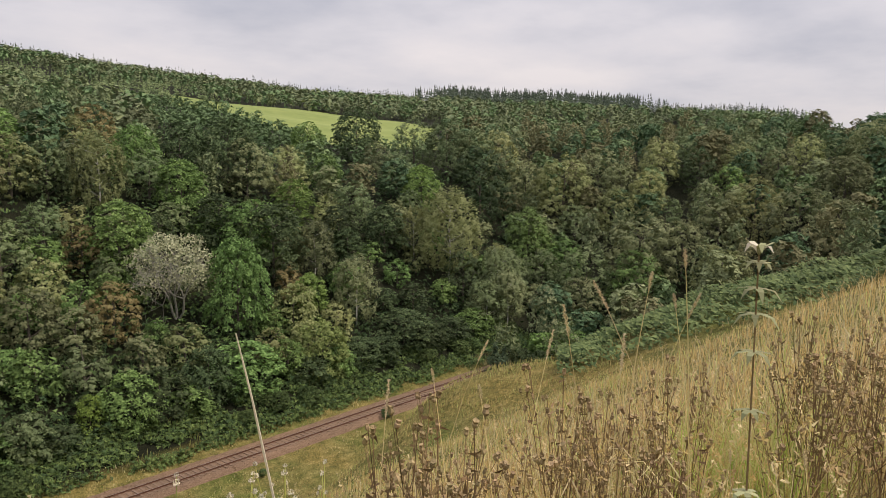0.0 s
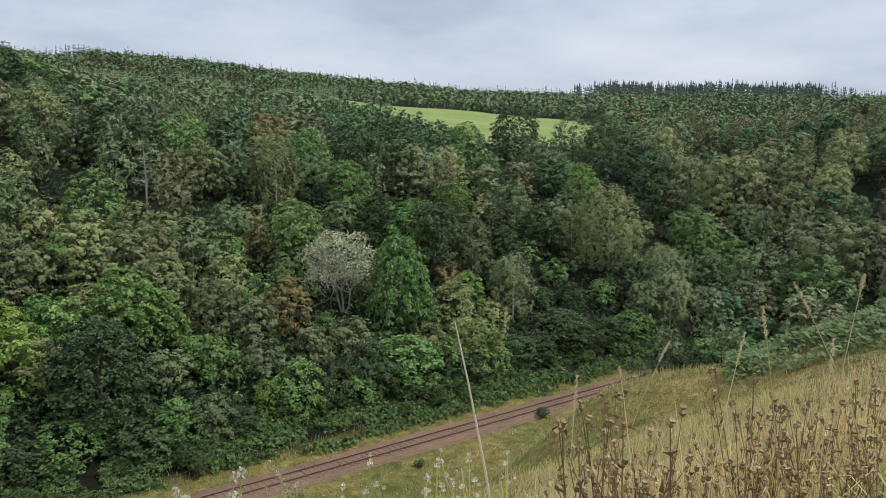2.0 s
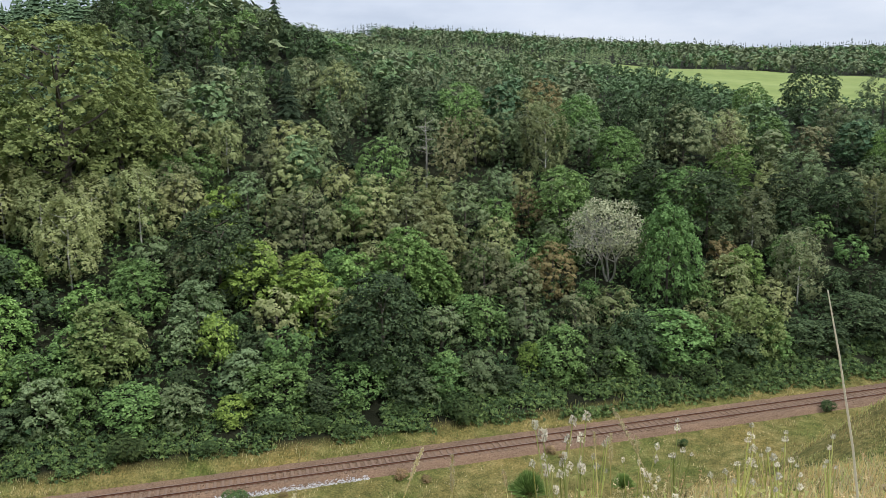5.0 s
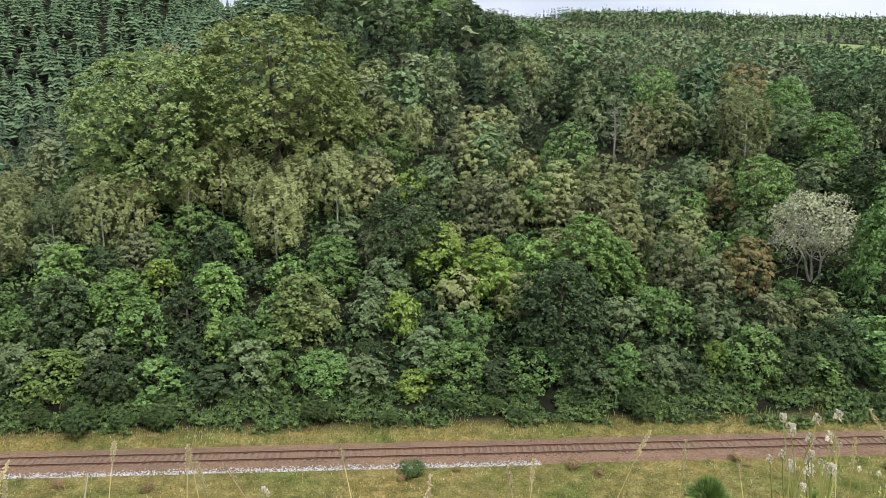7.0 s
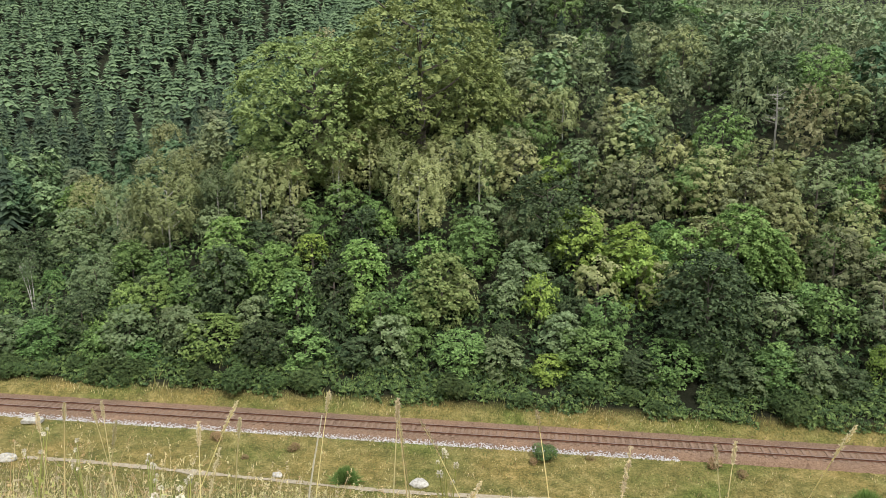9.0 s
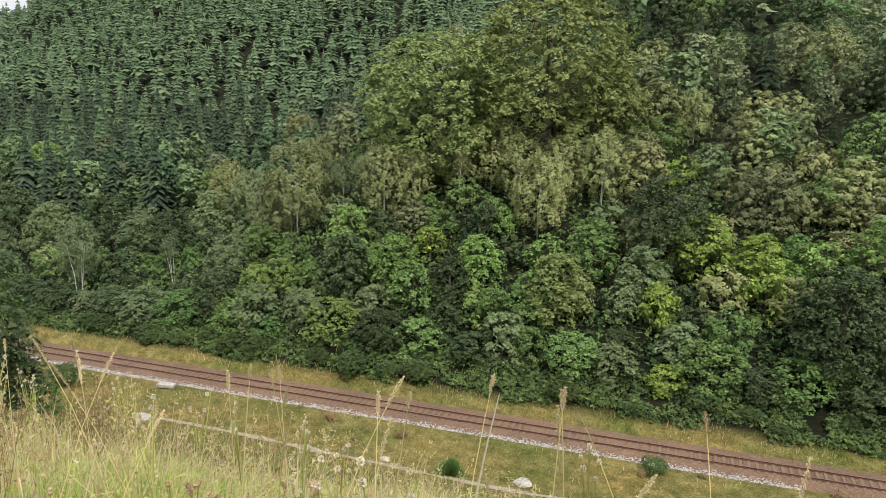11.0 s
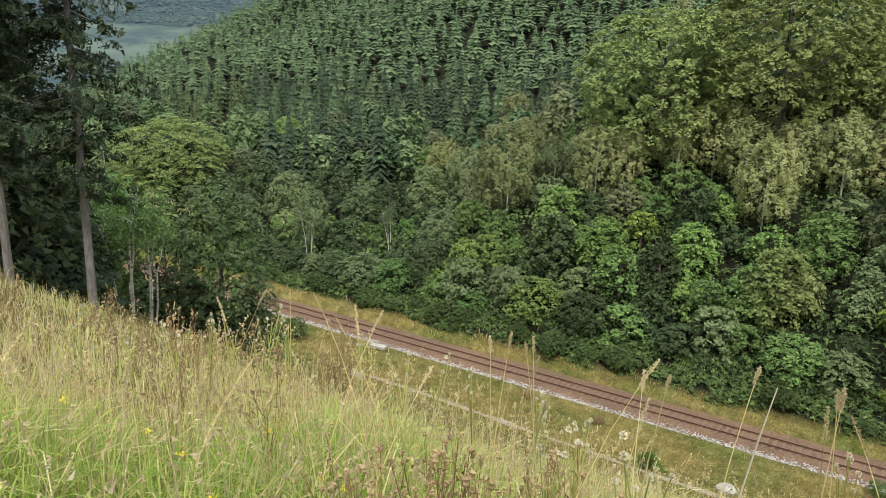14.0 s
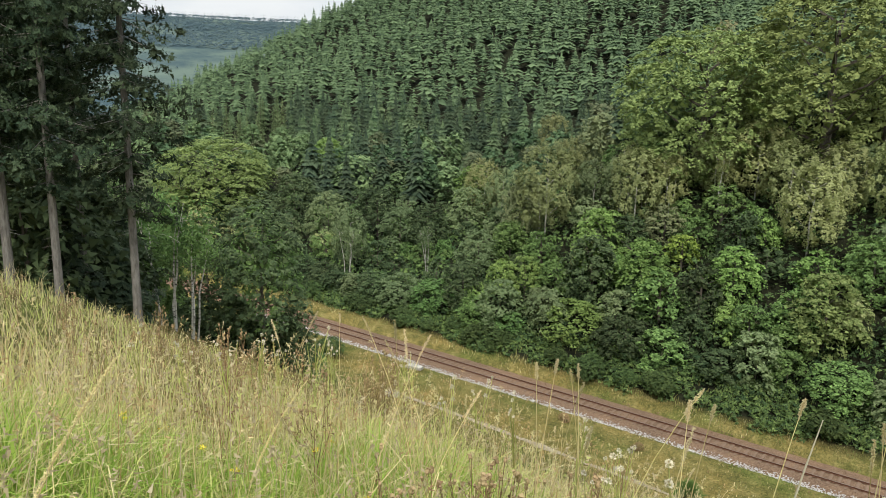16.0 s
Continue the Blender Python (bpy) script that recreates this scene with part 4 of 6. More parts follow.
# single trees that stand out: x, y, width, height
STANDING = {
    ("hazel", "sage"): [(-47.5, 71.4, 6.0, 5.6), (-43.2, 73.2, 4.1, 3.9), (-41.2, 72.0, 5.3, 4.9), (-33.7, 73.9, 5.0, 4.7), (-17.8, 71.8, 5.5, 5.0), (-6.2, 70.7, 4.9, 4.0), (0.0, 73.2, 5.3, 4.8), (18.1, 70.2, 3.7, 2.6), (23.9, 70.8, 4.9, 4.3)],
    ("hazel", "mid"): [(-78.3, 71.4, 6.4, 3.9), (-71.8, 71.1, 5.5, 3.3), (-68.8, 71.5, 6.6, 4.0), (-63.8, 71.7, 7.2, 4.3), (-57.8, 71.6, 6.9, 4.3), (-50.7, 70.7, 4.6, 3.7), (-45.3, 70.5, 4.2, 2.5), (-27.1, 71.3, 5.9, 3.6), (-10.4, 71.5, 6.4, 3.8), (2.9, 71.9, 7.4, 4.5), (11.1, 71.4, 6.4, 3.8), (16.1, 70.9, 5.4, 3.2), (20.1, 70.9, 5.5, 3.8), (27.1, 70.5, 4.0, 2.5), (34.2, 71.5, 6.5, 5.4), (37.3, 71.6, 6.7, 5.3), (40.6, 70.9, 5.2, 3.1), (43.5, 72.1, 6.3, 5.9), (48.5, 72.5, 9.1, 5.5), (75.6, 72.5, 9.0, 5.4), (90.5, 71.4, 6.5, 3.9)],
    ("hazel", "dark"): [(-83.0, 71.5, 6.6, 4.0), (-75.3, 71.1, 5.6, 3.4), (-31.3, 71.4, 6.4, 3.9), (-21.0, 71.0, 5.1, 3.1), (6.9, 70.9, 5.1, 3.0), (56.7, 70.9, 5.4, 3.3), (66.1, 71.3, 6.3, 3.8), (69.9, 71.1, 5.6, 3.4), (79.4, 71.4, 6.4, 3.9)],
    ("hazel", "bright"): [(-50.9, 77.0, 4.8, 4.4), (-37.5, 71.8, 7.1, 4.3)],
    ("hazel", "lime"): [(-1.1, 70.5, 4.1, 2.5), (30.2, 71.9, 3.0, 3.7)],
    ("broad", "sage"): [(-70.8, 96.3, 7.4, 8.5), (-56.3, 79.0, 6.5, 7.4), (-6.2, 77.8, 4.3, 4.9), (-4.4, 80.1, 6.0, 6.9)],
    ("broad", "mid"): [(-104.9, 88.8, 9.0, 10.3), (-91.6, 84.7, 8.3, 9.5), (-86.0, 91.0, 8.1, 9.2), (-76.6, 86.1, 7.1, 8.1), (-72.9, 88.6, 7.1, 8.1), (-53.6, 82.6, 5.7, 6.4), (-47.6, 80.7, 5.1, 5.8), (-42.9, 76.6, 4.6, 5.1), (-29.5, 75.7, 5.6, 6.4), (-19.5, 74.2, 5.0, 5.7), (-16.0, 76.9, 4.9, 5.6), (-10.4, 82.8, 6.5, 7.3), (-8.4, 105.4, 4.7, 5.2), (27.1, 76.6, 4.9, 5.5), (37.1, 118.3, 8.8, 10.0), (43.7, 93.0, 9.0, 10.2), (52.4, 79.6, 8.3, 13.2), (54.5, 72.2, 4.4, 5.1), (57.6, 115.7, 8.3, 9.5), (58.9, 104.0, 8.2, 9.3), (61.7, 91.7, 8.7, 9.9), (73.1, 82.2, 5.5, 6.2), (93.9, 111.5, 6.7, 7.7), (113.5, 141.3, 8.4, 9.6)],
    ("dome", "brown"): [(-7.0, 100.3, 5.8, 6.9), (-5.4, 86.3, 5.1, 6.0), (5.3, 103.6, 6.2, 7.4), (8.2, 91.4, 7.9, 9.5), (12.8, 130.4, 7.5, 8.9), (21.4, 91.8, 6.6, 7.8), (29.0, 83.1, 6.1, 7.3), (32.6, 80.1, 5.5, 6.5), (46.9, 126.1, 7.6, 9.1), (73.6, 108.1, 9.2, 11.0), (107.4, 61.6, 7.9, 9.4), (114.1, 118.1, 7.2, 8.6), (119.3, 56.5, 12.8, 15.2), (125.0, 51.7, 9.0, 10.8), (132.5, 34.7, 11.5, 13.8), (132.7, 48.3, 9.1, 10.7), (140.7, 96.3, 11.0, 13.1), (143.0, 55.0, 7.3, 8.7), (148.4, 76.1, 8.5, 10.1), (149.5, 82.4, 10.6, 12.7), (158.6, 46.2, 7.3, 8.8)],
    ("broad", "dark"): [(-54.2, 72.8, 5.7, 6.6), (-38.3, 76.5, 7.2, 8.3), (-36.6, 82.7, 5.7, 6.4), (-25.6, 77.4, 5.5, 6.2), (-24.5, 85.8, 5.3, 6.1), (-2.0, 85.7, 9.9, 11.3), (14.3, 73.9, 9.7, 11.1), (26.3, 119.9, 8.4, 9.6), (31.0, 117.0, 8.0, 9.1), (59.8, 95.0, 8.1, 9.2), (64.5, 88.5, 10.1, 11.5), (65.8, 116.2, 9.5, 11.0), (73.0, 112.7, 11.4, 13.1), (78.1, 87.5, 6.2, 7.1), (79.7, 91.4, 7.3, 8.3), (84.8, 71.2, 6.1, 3.7), (88.4, 89.5, 8.1, 9.2), (124.7, 136.0, 12.0, 13.8)],
    ("broad", "bright"): [(-126.4, 78.5, 6.9, 7.9), (-119.9, 111.2, 8.4, 9.6), (-75.3, 104.8, 7.9, 9.1), (-39.6, 81.1, 7.3, 8.3), (-32.6, 77.7, 6.9, 7.8), (-23.0, 79.8, 5.9, 6.7), (-22.1, 87.2, 4.1, 4.7), (13.7, 84.7, 5.1, 5.7), (19.1, 83.6, 7.9, 9.1), (22.2, 83.1, 6.0, 6.9), (64.5, 80.3, 5.7, 6.5), (76.1, 98.5, 7.7, 8.7), (111.2, 101.8, 8.3, 9.5)],
    ("broad", "syc"): [(-13.1, 76.4, 7.3, 8.3)],
    ("broad", "lime"): [(-30.1, 83.2, 4.2, 4.7), (-2.4, 76.7, 4.0, 6.0), (-1.2, 97.5, 4.9, 5.5), (1.6, 84.5, 6.9, 7.8), (7.3, 82.9, 6.3, 7.1), (8.0, 79.8, 5.5, 7.0)],
    ("dome", "orange"): [(37.6, 82.0, 6.2, 7.4), (39.5, 94.1, 5.3, 6.4), (55.9, 126.4, 8.4, 10.0), (63.2, 82.9, 4.6, 5.5), (194.0, 116.4, 8.4, 10.1)],
    ("birch", "olive"): [(-71.9, 125.9, 7.2, 11.1), (-71.6, 102.1, 7.5, 11.5), (-54.7, 101.1, 6.2, 9.6), (-51.1, 87.7, 9.4, 14.6), (-38.7, 88.9, 7.0, 10.7), (-35.8, 91.7, 5.5, 8.6), (-30.8, 94.9, 6.5, 9.9), (-26.0, 95.8, 6.9, 10.6), (-21.5, 93.6, 6.5, 9.9), (-17.8, 88.0, 7.5, 11.4), (-16.0, 93.6, 6.5, 9.9), (-11.0, 94.6, 6.5, 10.1), (-0.4, 108.2, 5.4, 8.3), (46.8, 104.8, 8.3, 12.8), (94.3, 88.1, 6.4, 9.9), (96.4, 81.5, 11.5, 17.7)],
    ("birch", "brown"): [(-55.0, 88.2, 6.3, 9.8), (70.1, 85.8, 6.8, 10.5), (70.9, 77.5, 7.0, 10.9), (98.2, 70.2, 6.7, 10.4)],
    ("birch", "sage"): [(-77.7, 76.1, 5.7, 10.9), (-65.6, 98.7, 6.6, 10.2), (-45.9, 91.4, 5.4, 8.4), (-41.6, 90.4, 5.7, 8.8), (-14.3, 97.2, 4.9, 7.5), (94.4, 71.7, 7.2, 8.1), (100.3, 73.8, 7.8, 12.0)],
    ("dome", "olive"): [(-7.8, 128.3, 6.0, 7.2), (-6.0, 95.8, 6.6, 7.9), (-5.1, 108.4, 7.5, 9.0), (7.9, 101.2, 6.8, 8.1), (8.0, 108.7, 6.2, 7.4), (12.0, 110.9, 5.4, 6.4), (12.7, 93.4, 4.9, 5.8), (14.3, 100.7, 5.2, 6.1), (17.4, 92.4, 5.4, 6.5), (17.8, 95.1, 6.9, 8.2), (18.4, 125.4, 8.4, 10.0), (23.3, 94.9, 7.8, 9.3), (24.9, 91.9, 5.9, 7.1), (25.1, 87.7, 6.5, 7.8), (32.5, 88.2, 5.8, 6.8), (37.1, 109.9, 7.4, 8.9), (48.9, 117.7, 7.7, 9.3), (82.4, 108.5, 8.4, 10.0), (114.9, 41.0, 10.3, 12.3), (135.9, 70.8, 9.0, 10.6), (137.2, 43.6, 10.8, 12.9), (138.9, 84.8, 13.4, 16.0), (144.5, 67.6, 8.5, 10.2), (145.9, 108.4, 11.7, 14.1)],
    ("dome", "olive", 1): [(158.3, 71.7, 9.8, 11.7), (160.6, 54.9, 7.8, 9.3), (163.4, 42.3, 8.3, 9.9)],
    ("dome", "sage"): [(-11.3, 123.0, 5.6, 6.7), (1.8, 97.7, 5.9, 7.0), (11.7, 105.6, 5.8, 6.9), (21.8, 120.3, 7.0, 8.3), (29.7, 92.6, 7.4, 8.7), (37.1, 99.5, 5.4, 6.3), (41.0, 90.1, 4.7, 5.5), (41.6, 109.4, 7.1, 8.5), (56.3, 108.8, 7.0, 8.3), (87.3, 96.3, 7.7, 9.2), (105.1, 75.2, 8.0, 9.5), (112.0, 109.7, 7.3, 8.7), (112.9, 63.9, 10.2, 12.1), (113.5, 73.5, 7.8, 9.3), (130.2, 121.7, 10.9, 13.1), (131.9, 77.5, 7.4, 8.8), (134.6, 115.0, 12.1, 14.5), (136.8, 60.3, 7.4, 8.8), (137.1, 100.5, 11.3, 13.6), (140.2, 110.9, 11.3, 13.5), (164.4, 51.5, 7.8, 9.2), (165.8, 37.6, 7.1, 8.5), (166.4, 69.8, 7.5, 9.0)],
    ("dome", "mid"): [(-4.1, 103.4, 5.9, 7.0), (14.9, 94.1, 5.2, 6.1), (20.1, 100.5, 8.3, 9.8), (35.4, 85.4, 4.6, 5.4), (114.5, 55.0, 9.2, 11.1), (119.4, 78.8, 8.7, 10.4), (119.5, 72.4, 7.4, 8.8), (121.7, 82.4, 9.5, 11.4), (150.1, 53.3, 7.4, 8.9)],
    ("stem", "olive"): [(-52.2, 87.9, 3.8, 5.8), (-44.3, 92.4, 3.4, 5.7), (-40.8, 92.1, 4.1, 7.8), (-39.0, 91.8, 3.1, 6.8), (-34.5, 90.6, 3.6, 7.8), (-29.6, 92.1, 3.2, 7.2), (-11.0, 98.1, 3.0, 6.6)],
    ("stem", "sage"): [(-76.0, 73.9, 4.0, 8.0), (-65.2, 79.4, 4.8, 7.2)],
    ("ash", "pale"): [(46.6, 84.2, 10.4, 11.2)],
    ("hazel", "syc"): [(59.8, 71.9, 7.2, 6.8)],
    ("hazel", "olive"): [(60.6, 78.9, 7.0, 6.6)],
    ("fir", "spruce"): [(-9.6, 137.2, 5.6, 9.4), (-3.9, 120.2, 4.4, 7.4), (-1.0, 132.5, 6.1, 10.4), (4.5, 127.2, 5.7, 9.7), (9.3, 120.4, 6.4, 10.8), (17.1, 109.2, 2.7, 4.6)],
    ("dome", "dark"): [(95.0, 77.3, 7.6, 9.1), (122.3, 95.2, 13.6, 16.3), (156.3, 61.7, 8.0, 9.6)],
    ("broad", "brown"): [(134.2, 28.9, 9.0, 10.2), (146.2, 31.1, 11.0, 12.6), (164.5, 30.1, 10.9, 12.5)],
    ("big", "syc"): [(-34.8, 100.1, 23.2, 19.7), (-20.5, 105.0, 25.2, 22.7), (-14.6, 110.5, 13.0, 11.7)],
    ("big", "syc", 1): [(-126.1, 86.6, 22.6, 15.8)],
}
GRID = {}


def free(x, y, r):
    """True, and marks the spot taken, where no other plant stands within reach."""
    cx, cy = int(x // 8), int(y // 8)
    for i in (-1, 0, 1):
        for j in (-1, 0, 1):
            for a, b, q in GRID.get((cx + i, cy + j), ()):
                if (a - x) ** 2 + (b - y) ** 2 < (0.5 * (r + q)) ** 2:
                    return False
    GRID.setdefault((cx, cy), []).append((x, y, r))
    return True


def standing():
    words = dict(syc="yellow-green", mid="mid-green", dark="dark green", bright="fresh green", lime="lime-green", olive="olive-green", sage="grey-green", brown="brown-tinged", orange="orange-brown", spruce="dark green")
    nouns = dict(big="spreading sycamore above the birches", broad="broadleaf tree in the valley wood", dome="round-headed tree in the valley wood", birch="birch with drooping twigs on the slope", hazel="hazel thicket beside the railway", fir="conifer among the valley trees")
    rng = random.Random(7)
    for (kind, mat, *_), rows in STANDING.items():
        for k, (x, y, w, h) in enumerate(rows):
            if x < -58 and mat == "mid":
                mat_ = ("dark", "sage")[k % 2]      # cooler greens towards the plantation
            elif x > 12 and kind == "hazel" and mat == "mid" and k % 2:
                mat_ = "dark"
            else:
                mat_ = mat
            if kind != "stem":
                free(x, y, w * 0.62)
            if kind == "stem":
                plant("leaning_birch", k, x, y, h / 8.0, rng.uniform(0, 6.3), mat, "slender white-stemmed birch with thin olive foliage", "valley wood", wide=0.8)
            elif kind == "ash":
                plant("ash", 0, x, y, h / 11.5, 1.0, wide=(w / 9.6) / (h / 11.5))
            else:
                plant_to_size(kind, k, x, y, w, h, rng.uniform(0, 6.3), mat_, f"{words[mat_]} {nouns[kind]}")


standing()


FAR_WOOD, LOW_WOOD = {}, []


def fill():
    rng = random.Random(11)
    for k in range(190):
        x, y = -135 + k * 1.5, 71.4 + rng.uniform(-1.0, 1.4)
        if x < 104 and free(x, y, 3.8):
            m = rng.choice(["mid", "mid", "mid", "dark", "bright"] if x < 15 else ["dark", "dark", "mid"])
            plant("hazel", k, x, y, rng.uniform(0.6, 0.9), rng.uniform(0, 6.3), m, group="thicket along the line")
    made = 0
    for k in range(22000):
        near = rng.random() < 0.6
        if near:
            x, y, gap = rng.uniform(-118, 118), rng.uniform(71, 101), 4.9
        else:
            x, y, gap = rng.uniform(-215, 235), rng.uniform(10, 150), 5.4
            if y < 101 and abs(x) < 118 and not (y < 64 and x > 84):
                continue
            if x < -55 and y > 122 or x < -118 and y < 66:
                continue
            if y > 132 and x < 26:
                continue
            if y < 66 and x < 84 + 0.75 * max(0, 58 - y):
                continue
        D, th = math.hypot(x, y), math.degrees(math.atan2(x, y))
        if 27.5 < th < 49.5 and D > 152:
            if D < 222 and free(x, y, 4.0):
                LOW_WOOD.append((x, y))
            continue
        if not free(x, y, gap):
            continue
        made += 1
        n = noise.noise((x * 0.045, y * 0.06, 3.1)) + rng.uniform(-0.25, 0.25)
        birch = n > 0.12 or (-80 < x < 5 and 86 < y < 100 and n > -0.2)
        if x < -60 and y > 84:
            birch = False
        size = rng.uniform(0.7, 1.05)
        if birch:
            m = rng.choice(["olive", "olive", "sage", "mid", "olive", "brown"])
        elif x < -60:
            m = rng.choice(["dark", "mid", "mid", "sage", "dark"])
        elif x > 95:
            m = rng.choice(["olive", "brown", "dark", "mid", "dark", "brown", "dark"])
        elif y > 92:
            m = rng.choice(["dark", "mid", "mid", "olive", "olive", "sage", "mid"])
        elif x < -60:
            m = rng.choice(["dark", "mid", "mid", "sage", "dark"])
        else:
            m = rng.choice(["mid", "mid", "bright", "dark", "mid", "olive"] if x < 0 else ["mid", "olive", "bright", "olive", "mid"] if x < 42 else ["mid", "olive", "brown", "olive", "dark"])
        kind = "birch" if birch else "broad"
        if near:
            w = rng.uniform(4.0, 5.4)
            plant_to_size("dome" if birch or rng.random() < 0.4 else "broad", made, x, y, w, w * rng.uniform(0.9, 1.15), rng.uniform(0, 6.3), m)
        else:
            FAR_WOOD.setdefault((kind, m), []).append((x, y))
    # saplings in the gaps that are left
    small = 0
    for k in range(9000):
        x, y = rng.uniform(-90, 80), rng.uniform(71, 98)
        if small < 40 and free(x, y, 2.0):
            small += 1
            plant("hazel", k, x, y, rng.uniform(0.6, 0.95), rng.uniform(0, 6.3), rng.choice(["dark", "mid", "mid"]), "leafy sapling filling a gap in the valley wood", "valley wood")


fill()


# ---- conifers of the left hill: the nearest rows singly, the rest as one wood ----
def conifer_stand():
    rng = random.Random(21)
    singles, rest = 0, []
    for k in range(34000):
        x, y = rng.uniform(-300, 28), rng.uniform(104, 345)
        D, th = math.hypot(x, y), math.degrees(math.atan2(-x, y))
        edge = 116 if x < -62 else 116 - (x + 62) * 0.25 + max(0, x + 40) * 0.55
        if y < edge or th > 62:
            continue
        if x > -24 and y < 215:
            # the wooded knoll carries mixed broadleaf trees instead
            if free(x, y, 4.8 + 0.02 * (y - 120)):
                w = rng.uniform(5.0, 7.8)
                plant("dome_small" if rng.random() < 0.6 else "broad_small", k, x, y, w / 4.4, rng.uniform(0, 6.3), rng.choice(["dark", "dark", "sage", "mid", "dark"]), "grey-green tree on the wooded knoll", "wood on the knoll")
            continue
        if not free(x, y, 3.3):
            continue
        if singles < 290 and (y < edge + 30 and D < 235 or x > -20 and y < 190 and k % 3 == 0):
            singles += 1
            larch = th > 50 and D < 225
            plant("larch" if larch else "pine", k, x, y, rng.uniform(0.7, 1.1) * (0.8 if larch else 1), rng.uniform(0, 6.3), "sitka" if not larch and rng.random() < 0.5 else None, group="plantation edge")
        else:
            rest.append((x, y))
    return rest


def edge_conifers():
    rng = random.Random(23)
    for k in range(16):
        th, D = radians(rng.uniform(40, 49)), rng.uniform(136, 160)
        plant("pine", k, -D * math.sin(th), D * math.cos(th), rng.uniform(1.1, 1.45), rng.uniform(0, 6.3), "sitka", "tall dark conifer below the plantation", "plantation edge")


for k, (x, y, s) in enumerate([(12, 180, 1.3), (3.0, 178, 1.15)]):
    plant("pine", k, x, y, s, k * 1.4, "sitka", "tall dark conifer on the wooded knoll", "plantation edge")
edge_conifers()
STAND = conifer_stand()


# ---- woods too many to count ----
def clump_tree(cards, h, w, seed):
    rng = np.random.default_rng(seed)
    ls = broadleaf_lobes(rng, h, w, 0.3, 5)
    p, nr = lobes_cloud(rng, ls, cards, up=0.8)
    return sprays(rng, p, nr, w * 0.25)


def many(name, templates, spots, mat, label, seed, lo=0.75, hi=1.2, category="woodland"):
    """One object of many small trees set down from a few templates."""
    rng = np.random.default_rng(seed)
    allv, allf, base = [], [], 0
    for i, (x, y) in enumerate(spots):
        V, F = templates[i % len(templates)]
        a, s = rng.uniform(0, 6.28), rng.uniform(lo, hi)
        c, q = math.cos(a) * s, math.sin(a) * s
        P = np.empty_like(V)
        P[:, 0], P[:, 1], P[:, 2] = V[:, 0] * c - V[:, 1] * q + x, V[:, 0] * q + V[:, 1] * c + y, V[:, 2] * s * rng.uniform(0.85, 1.15) + gz(x, y) - 0.2
        allv.append(P); allf.append(F + base); base += len(V)
    ob = mesh_object(name, np.concatenate(allv).tolist(), np.concatenate(allf).tolist(), mat)
    return tagged(ob, label, category, kind="stuff")


stars = [whorl_tree(7, 5, 7.6 + 0.4 * s, 5.0 + 0.15 * s, rr, 0.2) for s in range(9)]
small_stars = [whorl_tree(3, 4, 5.0, 3.2, rr) for s in range(5)]
spires = [whorl_tree(3, 4, 10.5 + k, 5.4, rr) for k in range(4)]
clumps = [clump_tree(36, 6.6, 6.2, s) for s in range(6)]
near_rest = [p for p in STAND if math.hypot(*p) < 1000]
many("pine_plantation", stars, near_rest, M["pine"], "dense pine plantation covering the steep hillside", 41, 0.62, 1.02)


def proto_mesh(entry):
    me = entry[1]
    V = np.array([v.co[:] for v in me.vertices])
    return V, np.array([p.vertices[:] for p in me.polygons])


FAR_NAMES = dict(mid="mid-green", dark="dark green", bright="fresh green", olive="olive-green", sage="grey-green", brown="brown-tinged")
for (kind, m), places in FAR_WOOD.items():
    many("valley_wood", [proto_mesh(e) for e in PROTOS[kind + "_far"]], places, FAR_LEAF[m, "boughs"], f"{FAR_NAMES[m]} trees crowding the upper valley side", 48, 0.7, 1.05)


def plateau():
    rng = random.Random(51)
    wood, young, crest = [], [], []
    for k in range(20500):
        th, D = rng.uniform(-6, 88), math.sqrt(rng.uniform(150 ** 2, 760 ** 2))
        x, y = D * math.sin(radians(th)), D * math.cos(radians(th))
        if in_stubble(x, y) or in_stubble(x * 0.98, y * 0.98):
            continue
        if in_field(x, y) or (215 < D < 400 and 28 < th < 49 and in_field(x * 0.985, y * 0.985)):
            continue
        if y < 146 and x < 235 or 27.5 < th < 49.5 and D < 400 and (th > 40 or D < 215 + (40 - th) * 9):
            if y > 150 and D < 215 + max(0, 40 - th) * 9:
                LOW_WOOD.append((x, y))
            continue
        if D > 640 or (D > 560 and 47 < th < 64):
            if rng.random() < 0.45:
                crest.append((x, y))
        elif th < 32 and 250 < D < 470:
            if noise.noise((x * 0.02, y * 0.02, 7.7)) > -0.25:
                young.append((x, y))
            elif rng.random() < 0.5:
                wood.append((x, y))
        elif rng.random() < 0.55:
            wood.append((x, y))
    return wood, young, crest


WOOD, YOUNG, CREST = plateau()
many("plateau_scrub", clumps, LOW_WOOD, FAR_LEAF["mid", "boughs"], "low scrub below the meadow hedge", 49, 0.52, 0.78)
half = len(WOOD) // 3
many("plateau_wood", clumps, WOOD[:half], FAR_LEAF["mid", "crowns"], "mixed green woodland on the plateau", 42)
many("plateau_wood", clumps, WOOD[half:2 * half], FAR_LEAF["olive", "crowns"], "olive birch woodland on the plateau", 43)
many("plateau_wood", clumps, WOOD[2 * half:], FAR_LEAF["sage", "crowns"], "grey-green broadleaf woodland on the plateau", 44)
# light larch green, chosen here partly to stand for distance haze
many("young_plantation", small_stars, YOUNG, M["larch"], "pale young conifer plantation on the plateau, lightness partly for haze", 45, 0.6, 1.1)
block_spires = [whorl_tree(5, 4, 11.5 + 0.6 * k, 5.8, rr, 0.0) for k in range(4)]
